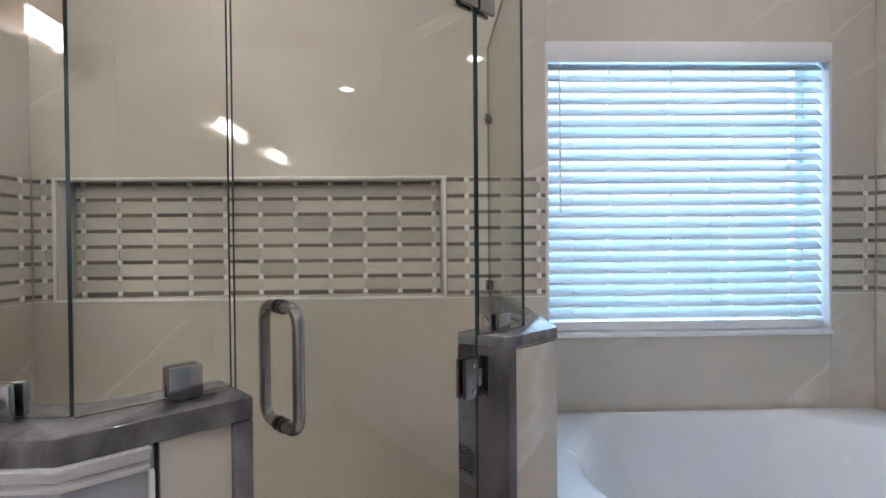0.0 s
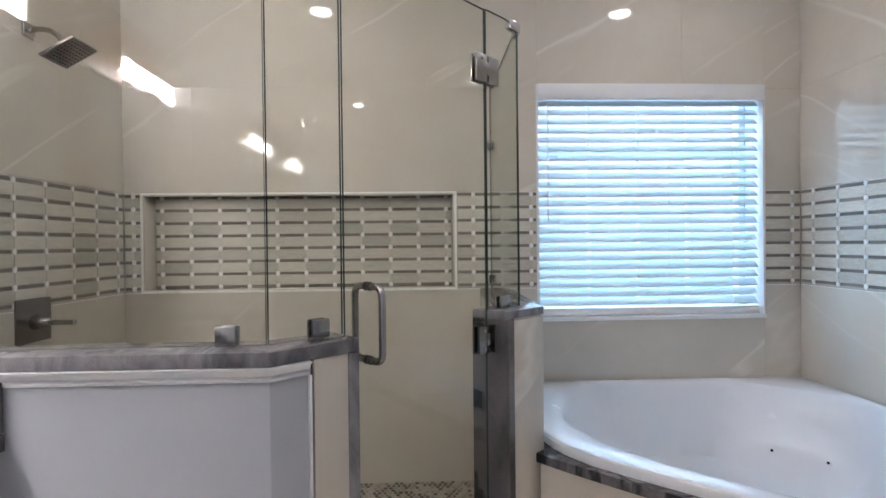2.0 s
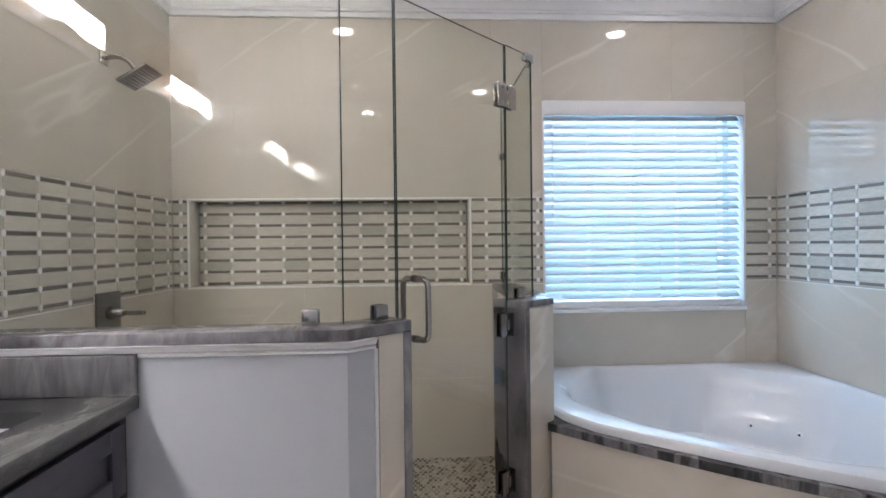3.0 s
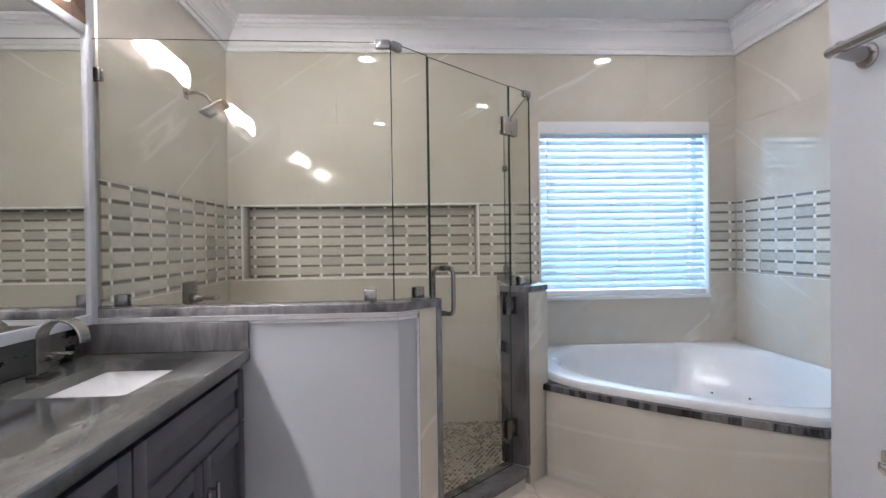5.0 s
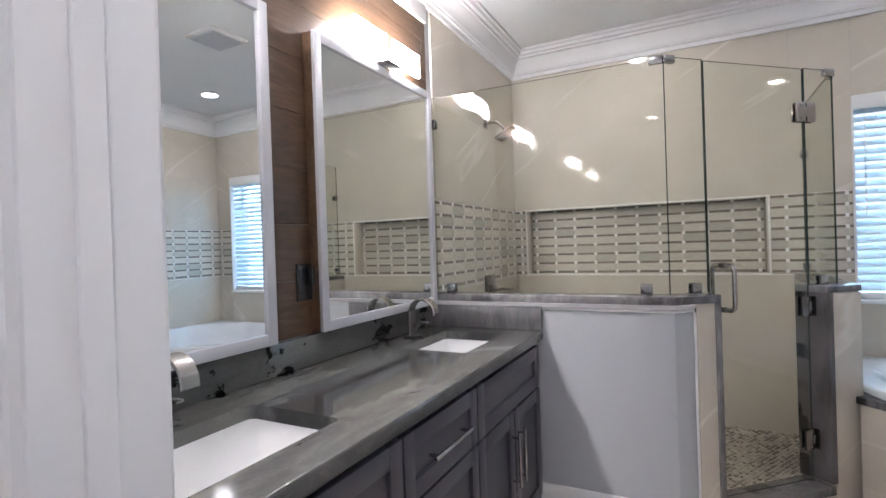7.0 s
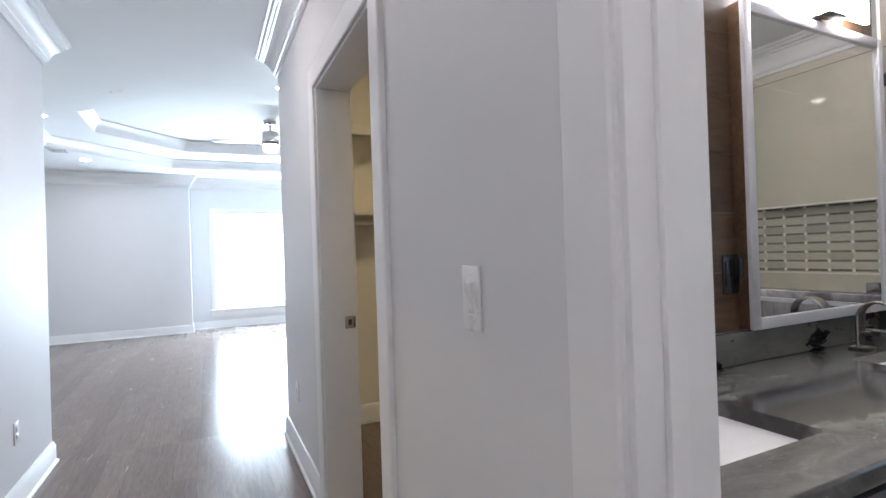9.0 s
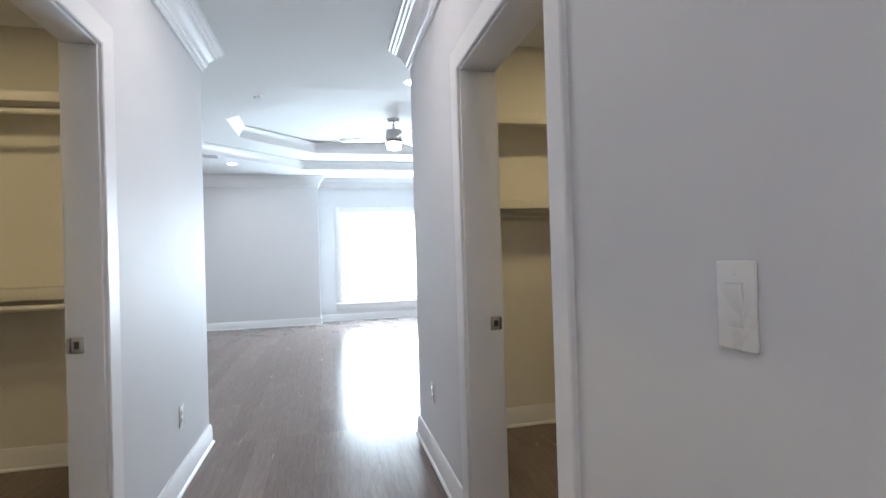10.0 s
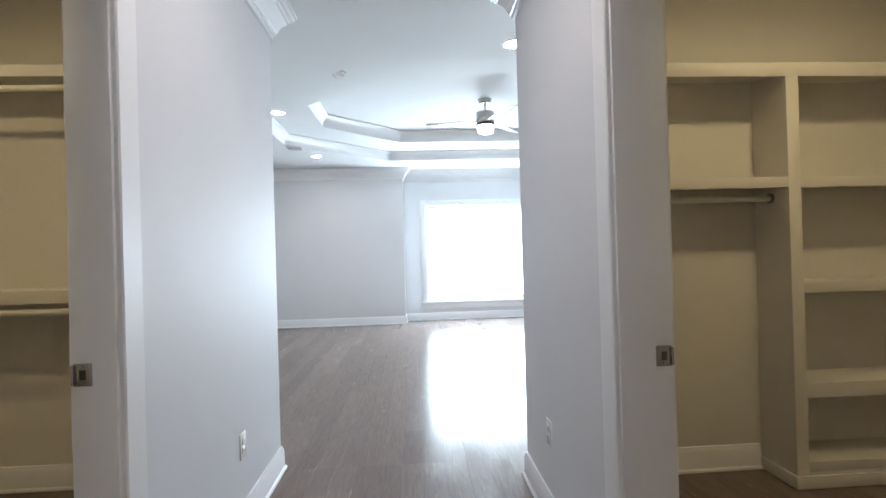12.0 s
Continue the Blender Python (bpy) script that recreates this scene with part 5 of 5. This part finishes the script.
def vanity_light(y):
    z = 2.110
    f = thing("vanity_light", "two-light fixture with bubbled glass boxes, lit", "wall lamp", (LEFT, y, z), "vanity lights")
    part("backplate", box((LEFT, y - 0.055, z - 0.060), (LEFT + 0.014, y + 0.055, z + 0.045), 0.004), M_STEEL, f)
    part("arm", box((LEFT + 0.013, y - 0.060, z - 0.070), (LEFT + 0.105, y + 0.060, z - 0.062), 0.003), M_STEEL, f)
    for s in (-1, 1):
        c = y + s * 0.137
        x0, x1, h, q = LEFT + 0.070, LEFT + 0.083, 0.112, 0.053
        sh = part("shade", box((x0, c - h, z - q), (x1, c + h, z + q), 0.003), M_SHADE, f, "bubbled ice-glass box")
        rim = box((x1 - 0.001, c - h, z - q), (x1 + 0.004, c - h + 0.010, z + q), 0.001)
        box((x1 - 0.001, c + h - 0.010, z - q), (x1 + 0.004, c + h, z + q), 0.001, bm=rim)
        box((x1 - 0.001, c - h + 0.010, z - q), (x1 + 0.0035, c + h - 0.010, z - q + 0.010), 0.001, bm=rim)
        box((x1 - 0.001, c - h + 0.010, z + q - 0.010), (x1 + 0.0035, c + h - 0.010, z + q), 0.001, bm=rim)
        part("polished_edge", rim, M_SHADE_EDGE, sh, "bright polished glass edge")
        part("bulb", cyl((LEFT + 0.040, c - 0.062, z), (LEFT + 0.040, c + 0.062, z), 0.011, seg=14, bevel=0.003), M_BULB, sh, "frosted bulb behind the glass")
        part("cross_arm", box((LEFT + 0.056, min(y + s * 0.010, y + s * 0.060), z - 0.0618), (LEFT + 0.076, max(y + s * 0.010, y + s * 0.060), z - 0.0592), 0.0005), M_STEEL, f)


vanity_light(0.338)
vanity_light(-0.780)


def outlet_dark():
    y0, y1, z0, z1 = -0.192, -0.092, 1.075, 1.205
    o = thing("wall_outlet", "black outlet and switch plate on plank wall", "outlet", (LEFT, -0.14, 1.14))
    p = part("plate", box((LEFT, y0, z0), (LEFT + 0.007, y1, z1), 0.003), M_DARKPLASTIC, o)
    part("socket", box((LEFT + 0.006, -0.122, 1.092), (LEFT + 0.010, -0.100, 1.188), 0.002), M_DARKPLASTIC, o)
    part("rocker", box((LEFT + 0.006, -0.184, 1.100), (LEFT + 0.012, -0.152, 1.182), 0.002), M_DARKPLASTIC, o)
    part("plug", box((LEFT + 0.006, -0.150, 1.128), (LEFT + 0.034, -0.128, 1.196), 0.005), M_DARKPLASTIC, o, "small black plugged-in unit")


outlet_dark()


def towel_bar():
    x = 1.04
    t = thing("towel_bar", "brushed nickel towel bar on partition wall", "towel bar", (x, -0.4, 1.61))
    for y in (-0.18, -0.79):
        part("post", sweep([(x, y, 1.600), (x - 0.03, y, 1.604), (x - 0.065, y, 1.612)], disc_profile(0.016, 18)), M_NICKEL, t)
        part("rosette", cyl((x - 0.001, y, 1.600), (x - 0.010, y, 1.600), 0.027, 0.022, 24, 0.003), M_NICKEL, t)
    part("bar", cyl((x - 0.062, -0.152, 1.612), (x - 0.062, -0.822, 1.612), 0.0105, seg=18, bevel=0.004), M_NICKEL, t)


towel_bar()


def paper_holder():
    x = 1.04
    t = thing("paper_holder", "chrome toilet paper holder on partition wall", "paper holder", (x, -0.25, 0.79))
    part("rosette", box((x - 0.010, -0.262, 0.765), (x, -0.212, 0.815), 0.004), M_CHROME, t)
    part("post", box((x - 0.032, -0.247, 0.780), (x - 0.008, -0.227, 0.800), 0.004), M_CHROME, t)
    part("arm", sweep([(x - 0.028, -0.237, 0.790), (x - 0.032, -0.28, 0.788), (x - 0.033, -0.36, 0.786)], disc_profile(0.008, 14)), M_CHROME, t)


paper_holder()


def recessed(x, y, z, mat=None, r=0.062):
    c = thing("recessed_light", "round white recessed ceiling light, lit", "ceiling light", (x, y, z), "recessed lights")
    bm = bmesh.new()
    rings = []
    for rr, h in ((r + 0.022, z - 0.0005), (r + 0.022, z - 0.004), (r + 0.004, z - 0.007), (r, z - 0.004), (r, z - 0.0005)):
        rings.append([bm.verts.new((x + rr * math.cos(2 * math.pi * i / 32), y + rr * math.sin(2 * math.pi * i / 32), h)) for i in range(32)])
    for p, q in zip(rings, rings[1:]):
        for i in range(32):
            j = (i + 1) % 32
            bm.faces.new((p[i], p[j], q[j], q[i]))
    part("trim_ring", bm, M_TRIM, c)
    part("lens", cyl((x, y, z - 0.0045), (x, y, z - 0.001), r - 0.001, seg=28), mat or M_CANGLOW, c, "glowing lens")


recessed(-0.236, 1.59, H)
recessed(1.66, 1.59, H)
recessed(-0.28, -0.50, H)
recessed(0.86, 0.28, H)
# next two are unseen, added and placed to brighten the hall walls
recessed(0.30, -1.92, H, M_HALLFILL)
recessed(-2.55, -1.92, H, M_HALLFILL)


def exhaust_fan():
    v = thing("exhaust_fan", "square white exhaust vent on bathroom ceiling", "ceiling vent", (0.57, 0.80, H))
    part("grille", box((0.43, 0.66, H - 0.020), (0.71, 0.94, H - 0.001), 0.006), M_PLASTIC, v)
    part("cover", box((0.455, 0.685, H - 0.034), (0.685, 0.915, H - 0.0205), 0.005), M_WALL_DIM, v, "flat grey cover plate")


exhaust_fan()


# ---- hall ----
def wall_switch():
    x, z = -0.925, 1.149
    y = HALL_N
    s = thing("light_switch", "white rocker light switch on hall wall", "light switch", (x, y, z))
    part("plate", box((x - 0.036, y - 0.006, z - 0.0665), (x + 0.036, y, z + 0.0665), 0.003, 3), M_PLASTIC, s)
    part("recess", box((x - 0.0175, y - 0.0066, z - 0.035), (x + 0.0175, y - 0.0055, z + 0.035)), M_TRIM, s)
    bm = box((-0.0155, -0.004, -0.032), (0.0155, 0, 0.032), 0.0015)
    bm.transform(Matrix.Translation((x, y - 0.0065, z)) @ Matrix.Rotation(radians(6), 4, "X"))
    part("rocker", bm, M_PLASTIC, s)
    for dz in (-0.048, 0.048):
        part("screw", cyl((x, y - 0.0055, z + dz), (x, y - 0.0068, z + dz), 0.003, seg=10), M_PLASTIC, s)


wall_switch()


def duplex(x, face, sgn, z):
    s = thing("wall_outlet", "white duplex outlet low on hall wall", "outlet", (x, face, z), "hall outlets")
    part("plate", box((x - 0.035, face, z - 0.057), (x + 0.035, face + sgn * 0.006, z + 0.057), 0.002), M_PLASTIC, s)
    for dz in (-0.02, 0.02):
        k = part("socket", box((x - 0.016, face + sgn * 0.005, z + dz - 0.014), (x + 0.016, face + sgn * 0.009, z + dz + 0.014), 0.003), M_PLASTIC, s)
        for dx in (-0.006, 0.006):
            part("slot", box((x + dx - 0.001, face + sgn * 0.0085, z + dz - 0.005), (x + dx + 0.001, face + sgn * 0.0094, z + dz + 0.005)), M_DARKPLASTIC, k)


duplex(-3.285, HALL_S, 1, 0.39)
duplex(-3.195, HALL_N, -1, 0.41)


# ---- closets ----
def closet_shelving():
    x0, xf = -3.608, -3.355
    u = thing("closet_shelving", "cream built-in closet shelves with hanging bay", "shelving", (-3.48, 0.6, 0))
    yd0, yd1 = 0.085, 0.150
    part("divider", box((x0, yd0, 0.0), (xf, yd1, 2.125), 0.002), M_CLOSET, u)
    part("divider", box((x0, 1.45, 0.0), (xf, 1.515, 2.125), 0.002), M_CLOSET, u)

    def shelf(y0, y1, top, th):
        part("shelf", box((x0, y0, top - 0.02), (xf - 0.018, y1, top), 0.001), M_CLOSET, u)
        part("nosing", box((xf - 0.018, y0, top - th), (xf - 0.0005, y1, top + 0.0005), 0.002), M_CLOSET, u)

    part("shelf", box((x0, -1.085, 2.126), (xf - 0.018, 1.548, 2.146), 0.001), M_CLOSET, u)
    part("nosing", box((xf - 0.018, -1.085, 2.078), (xf + 0.0005, 1.548, 2.147), 0.002), M_CLOSET, u)
    shelf(-1.085, yd0, 1.572, 0.054)
    for top, th in ((1.566, 0.050), (1.036, 0.052), (0.527, 0.074), (0.131, 0.05)):
        shelf(yd1, 1.45, top, th)
    part("plinth", box((x0, yd1, 0), (xf - 0.003, 1.45, 0.083), 0.002), M_CLOSET, u)
    part("rod", cyl((-3.48, -1.088, 1.475), (-3.48, yd0, 1.475), 0.016, seg=18), M_CLOSET, u, "painted hanging rod")
    part("rod_socket", cyl((-3.48, yd0 - 0.012, 1.475), (-3.48, yd0, 1.475), 0.026, seg=18), M_STEEL, u)
    part("base_cap", box((xf, yd0 - 0.012, 0.001), (xf + 0.012, 1.53, 0.066), 0.003), M_CLOSET, u)
    part("base_cap", box((x0, yd0 - 0.012, 0.001), (xf, yd0, 0.066), 0.003), M_CLOSET, u)


closet_shelving()


def closet_rods():
    x0, xf = -3.828, -3.55
    u = thing("closet_shelving", "cream double-hang closet shelves with two rods", "shelving", (-3.7, -3.8, 0))
    for top, th, rod in ((2.225, 0.057, 2.105), (1.105, 0.065, 0.998)):
        part("shelf", box((x0, -4.89, top - 0.02), (xf - 0.018, -2.723, top), 0.001), M_CLOSET, u)
        part("nosing", box((xf - 0.018, -4.89, top - th), (xf, -2.723, top + 0.0005), 0.002), M_CLOSET, u)
        part("rod", cyl((xf + 0.01, -4.89, rod), (xf + 0.01, -2.723, rod), 0.016, seg=18), M_CLOSET, u, "painted hanging rod")


closet_rods()
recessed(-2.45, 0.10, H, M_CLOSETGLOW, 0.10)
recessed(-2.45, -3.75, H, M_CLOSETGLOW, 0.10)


# ---- bedroom ----
recessed(-4.44, -1.057, H, M_BEDGLOW)
recessed(-6.60, -3.27, Z1, M_BEDGLOW)
recessed(-8.40, -3.19, H, M_BEDGLOW)


def detector():
    d = thing("smoke_detector", "white smoke detector on ceiling", "smoke detector", (-5.37, -2.417, Z1))
    part("base", cyl((-5.37, -2.417, Z1), (-5.37, -2.417, Z1 - 0.02), 0.065, seg=28, bevel=0.003), M_PLASTIC, d)
    part("cap", cyl((-5.37, -2.417, Z1 - 0.02), (-5.37, -2.417, Z1 - 0.045), 0.052, 0.040, 28, 0.004), M_PLASTIC, d)


detector()


def vent():
    v = thing("ceiling_vent", "grey slotted air vent on bedroom ceiling", "ceiling vent", (-7.80, -3.36, H))
    part("frame", box((-7.93, -3.47, H - 0.008), (-7.67, -3.27, H - 0.001), 0.002), M_TRIM, v)
    for k in range(7):
        part("slat", box((-7.91, -3.455 + 0.026 * k, H - 0.011), (-7.69, -3.440 + 0.026 * k, H - 0.0085)), M_STEEL, v)


vent()


def ceiling_fan():
    x, y = -6.70, -0.92
    f = thing("ceiling_fan", "brushed nickel ceiling fan with pale blades, light on", "ceiling fan", (x, y, Z2))
    part("canopy", cyl((x, y, Z2 - 0.001), (x, y, Z2 - 0.055), 0.085, 0.060, 32, 0.004), M_NICKEL, f)
    part("downrod", cyl((x, y, Z2 - 0.05), (x, y, Z2 - 0.16), 0.014, seg=16), M_NICKEL, f)
    part("motor", cyl((x, y, Z2 - 0.15), (x, y, Z2 - 0.285), 0.105, seg=36, bevel=0.006), M_NICKEL, f)
    part("band", cyl((x, y, Z2 - 0.285), (x, y, Z2 - 0.31), 0.108, seg=36, bevel=0.003), M_DARKMETAL, f)
    part("lens", cyl((x, y, Z2 - 0.31), (x, y, Z2 - 0.395), 0.100, 0.085, 32, 0.015), M_FANGLOW, f, "frosted lit lens")
    for k in range(3):
        a = radians(18 + 120 * k)
        pts = [(0.10, -0.05), (0.25, -0.065), (0.66, -0.06), (0.70, -0.03), (0.70, 0.035), (0.66, 0.062), (0.25, 0.055), (0.10, 0.04)]
        bm = prism(pts, -0.004, 0.004, 0.001)
        bm.transform(Matrix.Translation((x, y, Z2 - 0.265)) @ Matrix.Rotation(a, 4, "Z") @ Matrix.Rotation(radians(11), 4, "X"))
        part("blade", bm, M_PLASTIC, f, "pale curved blade")


ceiling_fan()


# ---- tiles, planks and floorboards ----
ROWS = [(0.0, 0.475), (0.475, 1.004), (1.502, 2.03), (2.03, CROWN + 0.03)]
SEAM_A = [-0.76, 0.31, 1.37]
SEAM_B = [-0.385, 0.675, 1.735]
slab_tiles(wall_back, "s", BACK + TT, ROWS, [SEAM_A, [-0.385, 0.675], SEAM_A, SEAM_B], (LEFT, RIGHT), [(WX0, WX1, WZ0, WZ1), (NX0, NX1, NZ0, NZ1)])
slab_tiles(wall_left, "e", LEFT - TT, ROWS, [[], [], [], []], (0.875, BACK))
slab_tiles(wall_right, "w", RIGHT + TT, ROWS, [[0.25], [0.7], [0.25], [0.7]], (-0.087, BACK))
BANDZ = (1.004, 1.502)


def band_back(parent, facing, plane, a, b):
    """Bed of the mosaic, with a slim pale border above and below."""
    me = shared_box("mosaic_bed", (b - a, 0.006, BANDZ[1] - BANDZ[0]), M_GROUT, 0)
    piece("mosaic_bed", me, parent, FACE[facing]((a + b) / 2, sum(BANDZ) / 2, plane))
    for z in BANDZ:
        bar = shared_box("border", (b - a, 0.0095, 0.006), M_MOS_W, 0.001)
        piece("border", bar, parent, FACE[facing]((a + b) / 2, z, plane))


def columns(first, lo, hi, pitch=PITCH_U):
    k = math.floor((lo - first) / pitch) - 1
    out = []
    while first + k * pitch < hi:
        out.append(first + k * pitch)
        k += 1
    return out


for a, b, first in ((LEFT, NX0 - 0.012, -1.055), (NX1 + 0.012, WX0 - 0.004, 0.645), (WX1 + 0.004, RIGHT, 2.323)):
    band_back(wall_back, "s", BACK + TT, a, b)
    mosaic(wall_back, "s", BACK + 0.006, columns(first, a, b), (a, b))
mosaic(wall_back, "s", BACK + 0.103, columns(-0.965, NX0, NX1, 0.1475), (NX0 + 0.012, NX1 - 0.012))
band_back(wall_left, "e", LEFT - TT, 0.875, BACK)
mosaic(wall_left, "e", LEFT - 0.006, columns(1.388, 0.875, BACK, 0.152), (0.875, BACK - 0.002))
band_back(wall_right, "w", RIGHT + TT, -0.087, BACK)
mosaic(wall_right, "w", RIGHT + 0.006, columns(2.115, 0.3, BACK), (0.3, BACK - 0.002))

# niche lining: side slabs, floor, head and a pale edge trim
for a, b in (((NX0, BACK + 0.001, NZ0), (NX0 + 0.010, BACK + 0.104, NZ1)), ((NX1 - 0.010, BACK + 0.001, NZ0), (NX1, BACK + 0.104, NZ1)),
             ((NX0 + 0.010, BACK + 0.001, NZ0), (NX1 - 0.010, BACK + 0.104, NZ0 + 0.008)), ((NX0 + 0.010, BACK + 0.001, NZ1 - 0.008), (NX1 - 0.010, BACK + 0.104, NZ1))):
    part("niche_lining", box(a, b, 0.001), M_MARBLE, wall_back)
for a, b in (((NX0 - 0.010, BACK - 0.003, NZ0 - 0.010), (NX0 + 0.002, BACK + 0.010, NZ1 + 0.008)), ((NX1 - 0.002, BACK - 0.003, NZ0 - 0.010), (NX1 + 0.010, BACK + 0.010, NZ1 + 0.008)),
             ((NX0 + 0.002, BACK - 0.003, NZ0 - 0.010), (NX1 - 0.002, BACK + 0.010, NZ0 + 0.002)), ((NX0 + 0.002, BACK - 0.003, NZ1 - 0.002), (NX1 - 0.002, BACK + 0.010, NZ1 + 0.008))):
    part("niche_edge", box(a, b, 0.001), M_MOS_W, wall_back)
plank_wall()


def boards(name, x0, x1, y0, y1, seed, label, width=0.127):
    f = structure(name, box((x0, y0, -0.02), (x1, y1, -0.010)), M_CABGAP, label)
    rng = random.Random(seed)
    y = y0
    while y < y1 - 0.01:
        w = min(width, y1 - y)
        x = x0 - rng.uniform(0, 1.6)
        while x < x1:
            L = rng.uniform(1.2, 2.3)
            a, b = max(x, x0), min(x + L, x1)
            if b - a > 0.02:
                me = shared_box("board", (b - a - 0.0006, 0.010, w - 0.0006), M_FLOOR, 0.0)
                piece("board", me, f, pose((a + b) / 2, y + w / 2, -0.010, -90, 0, 0))
            x += L
        y += w


boards("floor_hall", -3.9, 1.45, -2.675, -1.15, 1, "grey-brown hardwood hall floor")
boards("floor_bedroom", -9.95, -3.9, -4.95, 2.25, 2, "grey-brown hardwood bedroom floor, glossy", 0.127)
boards("floor_closet", -3.62, -1.3, -1.15, 1.6, 3, "dark hardwood closet floor")
boards("floor_dressing", -3.9, -1.0, -4.95, -2.675, 4, "dark hardwood closet floor")
